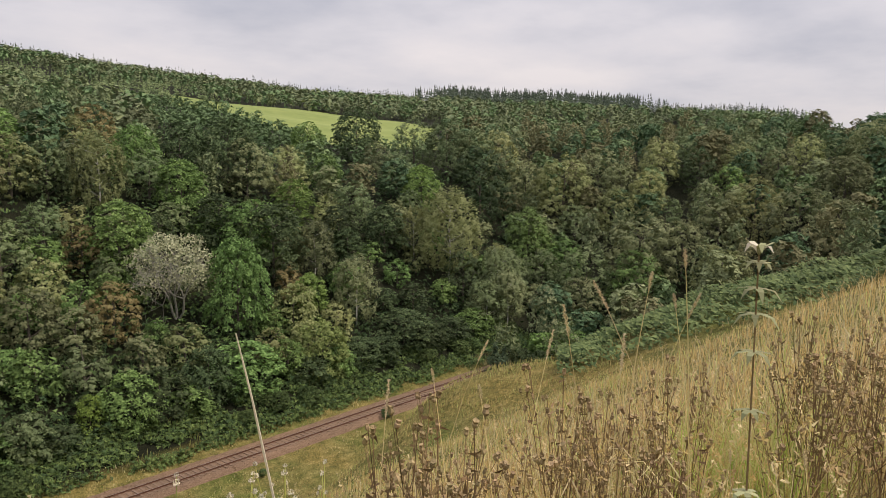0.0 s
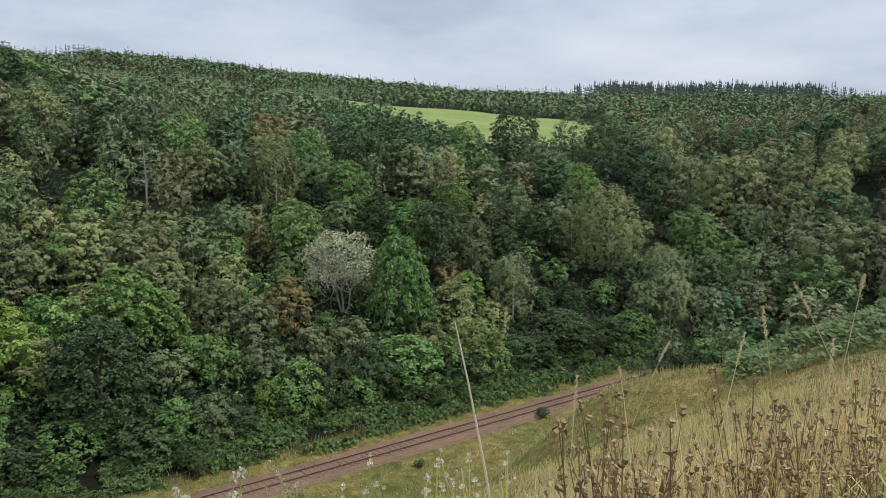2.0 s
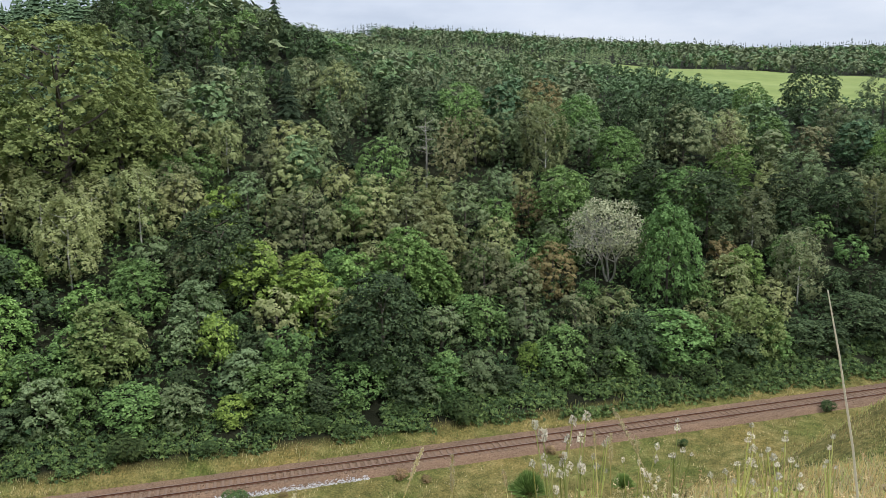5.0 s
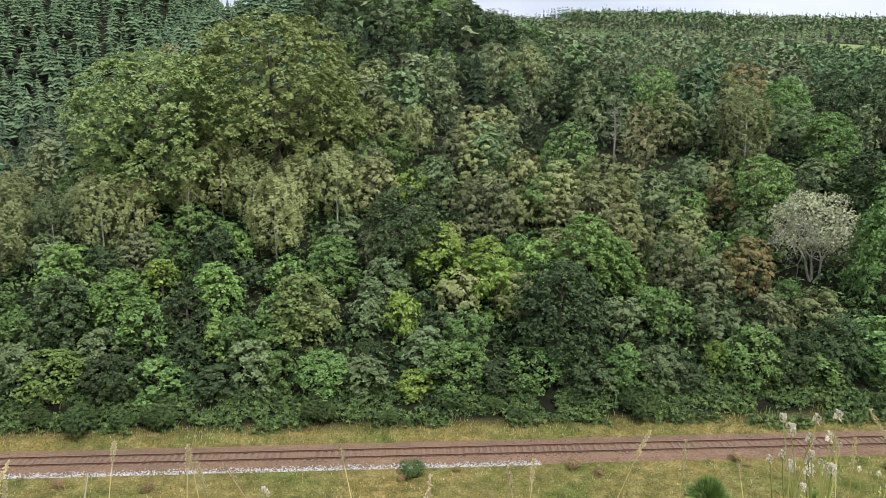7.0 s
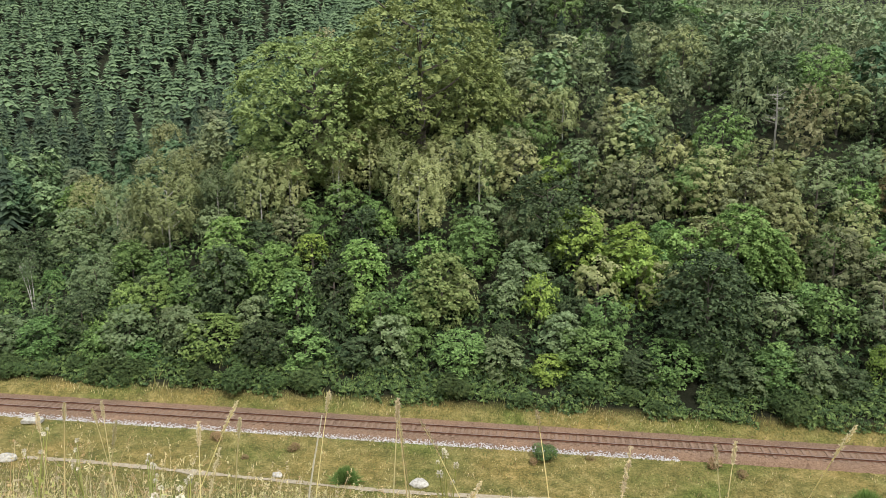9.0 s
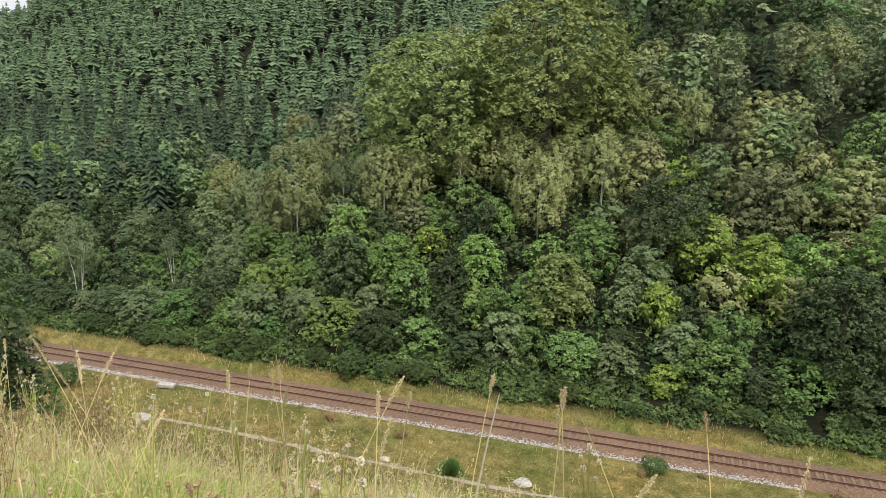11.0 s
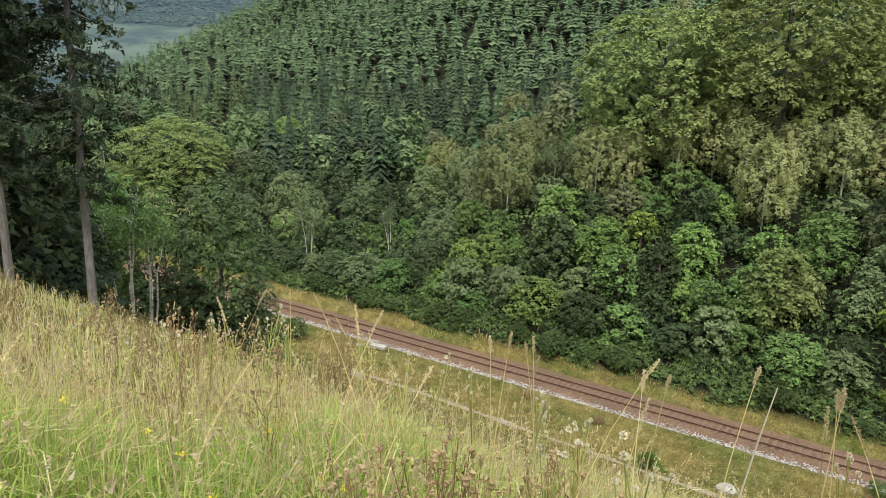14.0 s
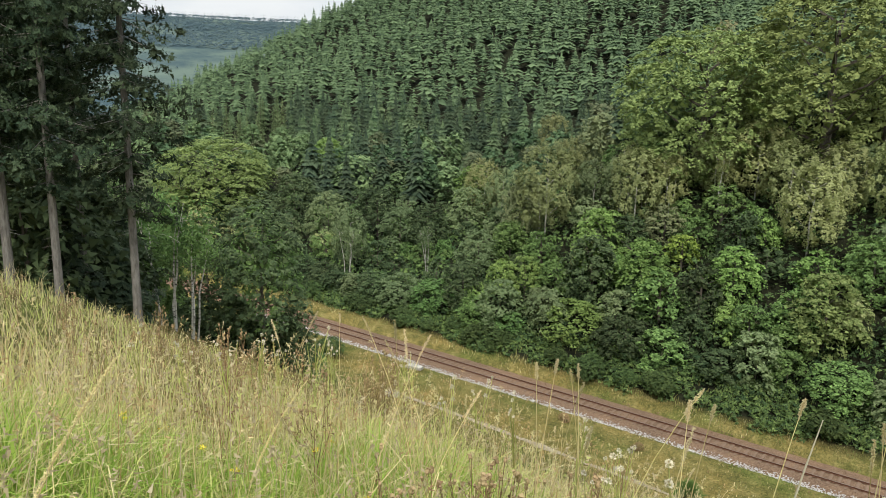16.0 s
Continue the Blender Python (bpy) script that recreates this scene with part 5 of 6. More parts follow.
BLOCK = [(x, y) for x, y in CREST if 47 < math.degrees(math.atan2(x, y)) < 66 and math.hypot(x, y) < 690]
DENSE = [(D * math.sin(radians(th)), D * math.cos(radians(th))) for th, D in ((rr.uniform(48.5, 64), rr.uniform(600, 660)) for _ in range(650))]
many("skyline_conifers", block_spires, BLOCK + DENSE, M["crest"], "tall block of dark conifers standing above the skyline", 50, 1.0, 1.28)
CREST = [p for p in CREST if p not in set(BLOCK)]
FRINGE = [(D * math.sin(radians(th)), D * math.cos(radians(th))) for th, D in ((rr.uniform(63, 84), rr.uniform(635, 730)) for _ in range(900))]
many("skyline_conifers", spires, FRINGE, M["crest"], "low dark belt of conifers on the far skyline", 51, 0.55, 0.9)
many("skyline_conifers", spires, CREST, M["crest"], "row upon row of dark conifers on the skyline", 46, 0.5, 0.95)


def far_hill():
    rng = random.Random(61)
    out = []
    for k in range(7500):
        th, D = rng.uniform(48, 76), rng.uniform(2050, 2860) if k % 8 else rng.uniform(1000, 2850)
        x, y = -D * math.sin(radians(th)), D * math.cos(radians(th))
        if k % 8 or noise.noise((x * 0.004, y * 0.002, 1.7)) > 0.0:
            out.append((x, y))
    return out


many("far_hill_wood", [whorl_tree(1, 5, 15, 17, rr)], far_hill(), M["hazed_wood"], "distant woods on the far hill, coloured blue-green for haze", 47, 0.6, 1.2)


def scatter(name, spots, lift, size, mat, label, seed, up=0.8, category="undergrowth"):
    rng = np.random.default_rng(seed)
    P = np.array(spots, float)
    z = ground(P[:, 0], P[:, 1]) + rng.random(len(P)) ** 1.4 * lift + 0.05
    c = np.column_stack([P, z])
    v, f = sprays(rng, c, rng.normal(size=c.shape) * 0.5 + np.array([0, -0.3, up]), size)
    return tagged(mesh_object(name, v.tolist(), f.tolist(), mat), label, category, kind="stuff")


def spots(seed, n, x0, x1, y0, y1, test=None):
    rng = random.Random(seed)
    out = []
    while len(out) < n:
        x, y = rng.uniform(x0, x1), rng.uniform(y0, y1)
        if test is None or test(x, y, rng):
            out.append((x, y))
    return out


scatter("undergrowth", spots(71, 20000, -125, 130, 69, 125), 2.2, 0.7, M["shade"], "shrubs under the valley trees, coloured dark for shade", 71)
scatter("undergrowth", spots(72, 14000, -80, 60, 72, 104), 3.0, 0.55, M["bramble"], "leafy saplings under the valley trees", 72)
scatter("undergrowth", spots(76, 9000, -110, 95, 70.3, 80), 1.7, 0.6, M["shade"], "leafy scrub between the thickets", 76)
def brambly(x, y, r):
    """Brambles lie in hummocks with a ragged foot and grassy gaps."""
    edge = 67.1 - 1.1 * min(1.0, max(0.0, (x - 12) / 25)) + 0.9 * noise.noise((x * 0.16, 3.1, 0.0)) + 0.5 * noise.noise((x * 0.6, 8.2, 0.0))
    return y > edge - 0.4 and noise.noise((x * 0.28, y * 0.5, 5.0)) > -0.28


scatter("bramble_bank", spots(73, 25000, -112, 100, 65.3, 71.2, brambly), 0.8, 0.5, M["bramble"], "brambles and nettles on the cutting bank", 73)
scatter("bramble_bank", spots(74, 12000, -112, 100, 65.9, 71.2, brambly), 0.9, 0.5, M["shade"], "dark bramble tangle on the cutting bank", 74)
scatter("undergrowth", spots(75, 5000, 84, 128, 30, 66, lambda x, y, r: x + 0.3 * y > 105), 2.2, 0.75, M["shade"], "scrub at the bend of the line, coloured dark for shade", 75)


# ---- beside the line ----
def bush(key, seed, h, w, n, size, mat, label, name, up=0.8, jitter=0.6):
    rng = np.random.default_rng(seed)
    ls = [((rng.uniform(-0.3, 0.3) * w, rng.uniform(-0.3, 0.3) * w, h * rng.uniform(0.35, 0.65)), (w * 0.3, w * 0.3, h * 0.38)) for _ in range(6)]
    bag = Bag()
    p, nr = lobes_cloud(rng, ls, n, up=up, jitter=jitter)
    bag.add(*sprays(rng, p, nr, size, 0.6))
    tb = Bag()
    for k in range(1 if key == "dock" else 6):
        a = k * 1.05
        tb.tube([(0, 0, -0.1), (0.2 * w * math.cos(a), 0.2 * w * math.sin(a), h * 0.5)], [0.03, 0.012], 4)
    PROTOS.setdefault(key, []).append((name, bag.mesh("crown", M[mat]), tb.mesh("trunk", M["bark"]), label, "bush", h))


bush("gorse", 101, 1.5, 2.2, 1500, 0.22, "gorse", "dark gorse bush on the railway verge", "gorse_bush", up=1.2)


def broom(seed, h, w, n):
    """Broom: a sheaf of thin green wands that spread from the root."""
    rng = np.random.default_rng(seed)
    d = rng.normal(size=(n, 2)) * 0.24 * w
    root = d * 0.25
    length = np.clip(1.05 - (np.hypot(d[:, 0], d[:, 1]) / (0.62 * w)) ** 2, 0.25, 1) * h * rng.uniform(0.55, 1.08, n)
    f = rng.uniform(0.2, 0.6, n)
    base = np.column_stack([root + (d - root) * f[:, None], length * f])
    tip = np.column_stack([d * 1.08, length])
    side = unit(np.cross(tip - base, rng.normal(size=(n, 3)))) * rng.uniform(0.02, 0.045, (n, 1))
    V = np.stack([base - side, base + side, tip], 1).reshape(-1, 3)
    bag, tb = Bag(), Bag()
    bag.add(V, np.arange(3 * n).reshape(-1, 3))
    for k in range(7):
        a = k * 0.9
        tb.tube([(0, 0, -0.1), (0.2 * w * math.cos(a), 0.2 * w * math.sin(a), h * 0.45)], [0.03, 0.012], 4)
    PROTOS.setdefault("broom", []).append(("broom_bush", bag.mesh("crown", M["broom"]), tb.mesh("trunk", M["bark"]), "spiky green broom bush on the railway verge", "bush", h))


broom(102, 1.9, 3.0, 2600)
bush("dock", 103, 0.9, 1.2, 600, 0.13, "deadweed", "rusty brown dock weeds beside the ballast", "dock_weed", up=1.5)
for k, (x, y, s) in enumerate([(-1.5, 58.6, 1.0), (59.8, 60.2, 0.8), (73.5, 58.5, 0.9), (-60.0, 55.5, 1.5), (-66.0, 54.0, 1.6), (40.0, 57.5, 0.5)]):
    plant("gorse", 0, x, y, s, k * 1.3, name="gorse_bush", sink=0.05)
for k, (x, y, s) in enumerate([(22.4, 53.4, 1.0), (-17.2, 52.4, 0.75), (30.5, 52.0, 0.6)]):
    plant("broom", 0, x, y, s, k * 2.1, name="broom_bush", sink=0.05)
for k, (x, y, s) in enumerate([(12.8, 59.3, 1.1), (-31.1, 58.2, 1.0), (-23.4, 57.2, 0.9), (2.5, 59.2, 0.6), (-2.2, 57.8, 0.7), (28.0, 58.8, 0.5), (14.6, 58.0, 0.8), (-27.0, 55.0, 0.5), (27.5, 60.0, 0.9)]):
    plant("dock", 0, x, y, s, k * 1.7, name="dock_weed", sink=0.03)
bush("thicket", 104, 1.6, 2.4, 700, 0.34, "gorse", "dark broom clump at the edge of the wood", "broom_bush", up=1.2)
for k in range(40):
    r = random.Random(400 + k)
    plant("thicket", 0, r.uniform(-110, 90), 67.2 + r.uniform(0, 2.0), r.uniform(0.8, 1.5), r.uniform(0, 6), name="broom_bush", sink=0.1)


def rough_boulder(name, w, d, h, seed, mat, label, x, y):
    bm = bmesh.new()
    bmesh.ops.create_icosphere(bm, subdivisions=2, radius=0.5)
    for v in bm.verts:
        v.co *= 1 + 0.25 * noise.noise(v.co * 2.3 + Vector((seed, 0, 0)))
        v.co.x *= w; v.co.y *= d; v.co.z *= h
        v.co.z = max(v.co.z, -0.3 * h)
    me = bpy.data.meshes.new(name)
    bm.to_mesh(me); bm.free()
    me.materials.append(mat)
    ob = tagged(new(name, me), label, "stone")
    ob.location = (x, y, gz(x, y) + 0.2 * h)
    return ob


concrete = surface("pale_concrete", 4, [(0.35, (0.26, 0.25, 0.21)), (0.65, (0.52, 0.50, 0.45))], bump=0.4)
rough_boulder("boulder", 1.9, 1.2, 1.0, 1, concrete, "rounded pale grey boulder on the verge", -47.1, 51.4)
rough_boulder("boulder", 1.6, 1.1, 0.8, 2, concrete, "whitish boulder in the verge grass", -11.2, 52.6)
rough_boulder("boulder", 0.9, 0.7, 0.5, 3, concrete, "small pale stone in the verge grass", -23.0, 52.4)
bm = bmesh.new()
bmesh.ops.create_cube(bm, size=1, matrix=Matrix.Diagonal((1.9, 0.8, 0.35, 1)))
bmesh.ops.bevel(bm, geom=bm.edges[:], offset=0.04, segments=2, affect="EDGES")
me = bpy.data.meshes.new("concrete_slab"); bm.to_mesh(me); bm.free(); me.materials.append(concrete)
slab = tagged(new("concrete_slab", me), "weathered concrete slab lying beside the ballast", "slab")
slab.location, slab.rotation_euler = (-50.5, 59.0, -0.12), (0.03, 0.02, 0.2)


def chippings():
    """Fresh grey stones spilled along the ballast shoulder, and loose ballast."""
    rng = np.random.default_rng(110)
    for mat, n, x0, x1, y0, y1, lab in ((stone_mat, 7500, -80, 10, 59.75, 60.45, "loose grey-white stone chippings along the ballast edge"), (ballast_mat, 5000, -70, 80, 59.3, 65.6, "loose brown ballast stones on the track bed")):
        bag_v, bag_f = [], []
        x, y = rng.uniform(x0, x1, n), rng.normal((y0 + y1) / 2, (y1 - y0) / (3.2 if mat is stone_mat else 2.6), n)
        if mat is stone_mat:
            z = np.interp(y, [59.4, 59.9, 60.5], [-0.5, -0.48, -0.16])
        else:
            z = np.interp(y, [58.9, 59.8, 60.9, 63.7, 64.6, 65.3, 66], [-0.6, -0.14, -0.02, -0.02, -0.05, -0.1, -0.4])
        r = rng.uniform(0.04, 0.10, n)
        d = np.array([[1, 0, 0], [-0.5, 0.87, 0], [-0.5, -0.87, 0], [0, 0, 0.9]])
        for i in range(n):
            a = rng.uniform(0, 6.28)
            R = np.array([[math.cos(a), -math.sin(a), 0], [math.sin(a), math.cos(a), 0], [0, 0, 1]])
            V = (d * rng.uniform(0.7, 1.3, (4, 1))) @ R.T * r[i] + np.array([x[i], y[i], z[i]])
            b = len(bag_v)
            bag_v.extend(V.tolist())
            bag_f += [(b, b + 1, b + 3), (b + 1, b + 2, b + 3), (b + 2, b, b + 3)]
        tagged(mesh_object("stone_chippings", bag_v, bag_f, mat), lab, "stones", kind="stuff")


chippings()
dirt = surface("bare_dirt", 3, [(0.3, (0.24, 0.20, 0.13)), (0.7, (0.38, 0.33, 0.24))], bump=0.5)


def footpath(x, y):
    return abs(y - (51.7 + 0.5 * math.sin(x * 0.11))) < 0.30 + 0.22 * noise.noise((x * 0.35, 0, 5.0))


tagged(sheet("footpath", list(np.arange(-46, 12, 0.5)), list(np.arange(50.3, 53.2, 0.12)), dirt, 0.05, footpath), "worn pale dirt path along the verge", "path", kind="structure")

# ---- near trees ----
for k, (x, y, s, v) in enumerate([(-28.4, 14.7, 1.0, 0), (-29.6, 12.2, 0.95, 1), (-31.5, 11.2, 1.05, 0), (-36, 16.3, 1.0, 1), (-38, 14.5, 0.9, 0), (-38, 11, 1.0, 1), (-34, 8.5, 1.0, 0), (-42, 15.5, 1.0, 0), (-46, 19.5, 0.95, 1), (-43, 11, 1.0, 1), (-49, 16, 1.0, 0), (-52, 21, 0.9, 1)]):
    plant("spruce", v, x, y, s, k * 1.9, group="spruces on the bank", sink=0.3)
for k, (x, y, s, kind, mat) in enumerate([(-47.8, 36.2, 1.07, "airy", "dark"), (-51.6, 33.6, 0.8, "airy", "dark"), (-49.9, 37.6, 1.0, "airy", "mid"), (-46.2, 38.4, 0.55, "airy", "dark"), (-50.2, 34.2, 1.1, "hazel", "dark"), (-47.2, 37.4, 1.1, "hazel", "dark"), (-52, 36.6, 0.75, "hazel", "dark"), (-45.5, 37.5, 0.6, "hazel", "dark"), (-56.5, 41.5, 0.8, "hazel", "dark"), (-70, 46, 0.85, "hazel", "dark"), (-73, 43.5, 0.9, "hazel", "dark"), (-66, 45, 0.8, "hazel", "dark"), (-77, 46.5, 0.85, "hazel", "mid"), (-62, 43.5, 0.75, "hazel", "mid"), (-68, 42, 0.9, "hazel", "dark"), (-60, 45.5, 0.8, "hazel", "dark"), (-47.5, 40.5, 0.7, "hazel", "mid"), (-86.0, 46.0, 1.1, "broad", "mid"), (-98.0, 50.0, 1.2, "broad", "mid"), (-78.0, 38.0, 0.9, "birch", "sage"), (-56.0, 31.0, 0.85, "birch", "mid"), (-50.0, 28.0, 0.75, "birch", "mid"), (-70, 33, 0.9, "broad", "dark"), (-114, 46, 1.2, "broad", "mid"), (-62, 30, 0.8, "birch", "sage")]):
    plant(kind, k, x, y, s * (1.15 if kind == "broad" else 1.0), k * 2.3, mat, group="trees below the bank", label="young tree beside the railway below the bank")
for k, (x, y, s) in enumerate([(-47.5, 27.7, 1.2), (-44.6, 27.4, 0.95), (-51.0, 28.6, 1.1)]):
    plant("leaning_birch", 0, x, y, s, k * 2.2, group="trees below the bank")
plant("small_spruce", 0, 79.5, 58.8, 1.15, 0.0)
plant("small_spruce", 0, 83.5, 60.2, 0.9, 1.0)
for k in range(14):
    r = random.Random(600 + k)
    plant("hazel", k, r.uniform(89, 106), r.uniform(36, 60), r.uniform(0.8, 1.3), r.uniform(0, 6), r.choice(["dark", "mid"]), group="bushes at the bend")
for k, (x, y, s) in enumerate([(86, 56, 0.9), (90, 52, 1.0), (87, 59.5, 0.8), (93, 48, 0.9), (97, 44, 0.8), (92, 56, 1.1), (99, 50, 1.0)]):
    plant("hazel", k, x, y, s, k * 1.1, "dark", group="bushes at the bend")
plant("snag", 0, 27.5, 104.0, 1.15, 0.4)
plant("snag", 0, -33.0, 112.0, 1.0, 1.4)
plant("snag", 0, -34.5, 111.0, 0.8, 2.4)


for k in range(34):
    r = random.Random(500 + k)
    x = -34 - 44 * r.random()
    y = 0.30 * -x + r.uniform(2, 0.22 * -x)
    plant("hazel" if k % 3 else "small_spruce", k, x, y, r.uniform(0.9, 1.5), r.uniform(0, 6), "dark" if k % 3 else None, "dark undergrowth beneath the spruces on the bank", "undergrowth below the spruces")


# ---- bracken bank and fence ----
def bracken():
    rng = np.random.default_rng(120)
    n = 34000
    a, D = np.radians(rng.uniform(58.5, 85, n)), rng.uniform(33, 52, n)
    x, y = D * np.sin(a), D * np.cos(a)
    hum = np.sin(x * 0.9 + y * 0.5) * np.sin(y * 1.1 - x * 0.3) + 0.5 * np.sin(x * 2.3)
    keep = rng.random(n) < np.clip(0.75 + 0.35 * hum - np.abs(D - 42.5) / 18, 0.05, 1)
    x, y, hum = x[keep], y[keep], hum[keep]
    z = ground(x, y) + rng.uniform(0.1, 0.55, len(x)) * (1 + 0.55 * hum)
    c = np.column_stack([x, y, z])
    v, f = sprays(rng, c, rng.normal(size=c.shape) * 0.3 + np.array([-0.15, -0.35, 1.0]), 0.34, 0.5)
    tagged(mesh_object("bracken", v.tolist(), f.tolist(), M["fern"]), "dense green bracken on the bank", "bracken", kind="stuff")


bracken()
weathered = surface("weathered_post", 5, [(0.3, (0.10, 0.085, 0.07)), (0.7, (0.22, 0.19, 0.16))], bump=0.5, stretch=(4, 4, 0.5))


def fence():
    root = tagged(new("fence"), "old post-and-wire fence along the bracken bank", "fence")
    pts = []
    for k in range(9):
        x, y = 44 + k * 3.4, 27.0 - k * 1.7
        z = gz(x, y)
        bm = bmesh.new()
        bmesh.ops.create_cone(bm, cap_ends=True, segments=8, radius1=0.06, radius2=0.05, depth=2.3, matrix=pose(x, y, z + 0.8, 2 * math.sin(k), 2 * math.cos(k * 2)))
        part("post", bm, weathered, root)
        pts.append((x, y, z))
    for h in (0.7, 1.15, 1.6):
        b = Bag()
        b.tube([(p[0], p[1] - 0.06, p[2] + h) for p in pts], [0.008] * len(pts), 3)
        w = new("wire", b.mesh("wire", rust)); w.parent = root


fence()


# ---- grass of the bank ----
def blades(name, n, seed, place, hmin, hmax, width, mat, label, bend=0.35, curl=False):
    rng = np.random.default_rng(seed)
    x, y = place(rng, n)
    n = len(x)
    z = ground(x, y) - 0.03
    h = rng.uniform(hmin, hmax, n) * (0.75 + 0.4 * np.sin(x * 1.9 + y * 0.7) * np.cos(y * 1.6 - x * 0.5))
    a, lean = rng.uniform(0, 6.28, n), rng.uniform(0.05, bend, n)
    dx, dy = np.cos(a) * lean + 0.08, np.sin(a) * lean
    fa = rng.uniform(0, 3.14, n)
    w = width * rng.uniform(0.6, 1.3, n) * 0.5
    sx, sy = np.cos(fa) * w, np.sin(fa) * w
    rows = []
    for f, k in ((0, 1.0), (0.45, 0.9), (0.78, 0.65)) if curl else ((0, 1.0), (0.55, 0.8)):
        fall = 0.62 * lean * f * f if curl else 0.15 * f
        cx, cy, cz = x + dx * h * f * f, y + dy * h * f * f, z + h * f * (1 - fall)
        rows += [np.stack([cx - sx * k, cy - sy * k, cz], 1), np.stack([cx + sx * k, cy + sy * k, cz], 1)]
    rows.append(np.stack([x + dx * h, y + dy * h, z + h * (1 - (0.62 if curl else 0.5) * lean)], 1))
    V = np.stack(rows, 1).reshape(-1, 3)
    k = len(rows)
    b = (np.arange(n) * k)[:, None]
    quads, tris = (b + np.array([0, 1, 3, 2])).tolist(), (b + np.array([k - 3, k - 2, k - 1])).tolist()
    if curl:
        quads += (b + np.array([2, 3, 5, 4])).tolist()
    ob = mesh_object(name, V.tolist(), quads + tris, mat)
    return tagged(ob, label, "grass", kind="stuff")


def seeding_stems(n, seed, place, mat, label, head=0.024, ear=0.26):
    """Thin stems with loose nodding seed heads, too many to count."""
    rng = np.random.default_rng(seed)
    x, y = place(rng, n)
    n = len(x)
    z = ground(x, y)
    h = rng.uniform(0.55, 1.0, n)
    a = rng.uniform(0, 6.28, n)
    lean = rng.uniform(0.05, 0.45, n)
    tip = np.stack([x + np.cos(a) * lean * h, y + np.sin(a) * lean * h, z + h * (1 - 0.3 * lean)], 1)
    mid = np.stack([x + np.cos(a) * lean * h * 0.3, y + np.sin(a) * lean * h * 0.3, z + h * 0.6], 1)
    base = np.stack([x, y, z - 0.02], 1)
    s = np.stack([-np.sin(a + 0.7), np.cos(a + 0.7), 0 * a], 1) * 0.0018
    V = np.stack([base - s, base + s, mid + s, mid - s, tip], 1).reshape(-1, 3)
    b = (np.arange(n) * 5)[:, None]
    F = (b + np.array([0, 1, 2, 3])).tolist() + (b + np.array([3, 2, 4])).tolist()
    k = 9
    g = rng.uniform(0.0, ear, (n, k))[:, :, None]
    q = tip[:, None, :] * (1 - g) + mid[:, None, :] * g + rng.normal(size=(n, k, 3)) * 0.006
    d = (tip - mid)[:, None, :] + rng.normal(size=(n, k, 3)) * 0.15
    hv, hf = sprays(rng, q.reshape(-1, 3), np.cross(d.reshape(-1, 3), rng.normal(size=(n * k, 3))), head, 0.3)
    tagged(mesh_object("seeding_grass", np.concatenate([V, hv]).tolist(), F + (hf + len(V)).tolist(), mat), label, "grass", kind="stuff")


def fan(r0, r1, a0=-84, a1=82, power=1.0, keep=None):
    """Spots in a ring sector round the standpoint; angles clockwise from +y."""

    def place(rng, n):
        a = np.radians(rng.uniform(-a1, -a0, n))
        D = r0 + (r1 - r0) * rng.random(n) ** power
        x, y = -0.5 + D * np.sin(a), -0.2 + D * np.cos(a)
        if keep is None:
            return x, y
        m = keep(x, y, rng)
        return x[m], y[m]

    return place


def left_green(x, y, rng):
    return rng.random(len(x)) < np.clip(0.62 - 0.55 * (x + 0.3 * np.sin(y * 2.1)), 0.22, 1.0)


def right_straw(x, y, rng):
    return rng.random(len(x)) < np.where(x > 1.2, 0.8, np.where(x < -0.4, np.clip((np.hypot(x, y) - 2.8) / 4.0, 0.03, 0.75), 0.8))


blades("meadow_grass", 34000, 130, fan(0.9, 5.6, keep=left_green), 0.25, 0.78, 0.009, M["grass"], "tall green meadow grass on the bank", bend=0.75)
blades("meadow_grass", 15000, 131, fan(1.2, 6.0, keep=right_straw), 0.35, 0.95, 0.0055, M["straw"], "tall straw-coloured seeding grass on the bank", bend=0.6)
blades("meadow_grass", 9000, 132, fan(1.2, 6.0, keep=lambda x, y, rng: (x > -0.4) | (np.hypot(x, y) > 4.2) | (rng.random(len(x)) < 0.12)), 0.3, 0.8, 0.007, M["tuft"], "yellowing meadow grass on the bank", bend=0.8)
blades("meadow_grass", 6000, 139, fan(1.8, 7.0, keep=lambda x, y, rng: (np.sin(x * 1.1 + 1.0) + np.sin(y * 1.7) > 0.1) & ((x > 0) | (np.hypot(x, y) > 4.6))), 0.45, 0.9, 0.006, M["russet"], "reddish-brown seeding grass on the bank", bend=0.5)
blades("meadow_grass", 5500, 204, fan(1.5, 6.0, a0=-10, a1=84), 0.5, 0.95, 0.007, M["straw"], "arching straw-coloured grass on the bank", bend=1.15, curl=True)
blades("meadow_grass", 8500, 205, fan(1.3, 5.0, a0=-10, a1=84, keep=left_green), 0.4, 0.85, 0.0095, M["grass"], "arching green grass leaves on the bank", bend=1.15, curl=True)
blades("meadow_grass", 7000, 207, fan(1.5, 6.0, a0=-5, a1=84), 0.4, 0.9, 0.009, M["tuft"], "arching yellow-green grass leaves on the bank", bend=1.15, curl=True)
blades("meadow_grass", 9000, 202, fan(0.7, 7.0, a0=84, a1=276), 0.25, 0.7, 0.009, M["tuft"], "rough grass on the slope above the standpoint", bend=0.7)
blades("bank_grass", 9000, 211, fan(12, 44, a0=-64, a1=-36), 0.18, 0.42, 0.022, M["tuft"], "short rough grass on the brow of the bank", bend=0.6)
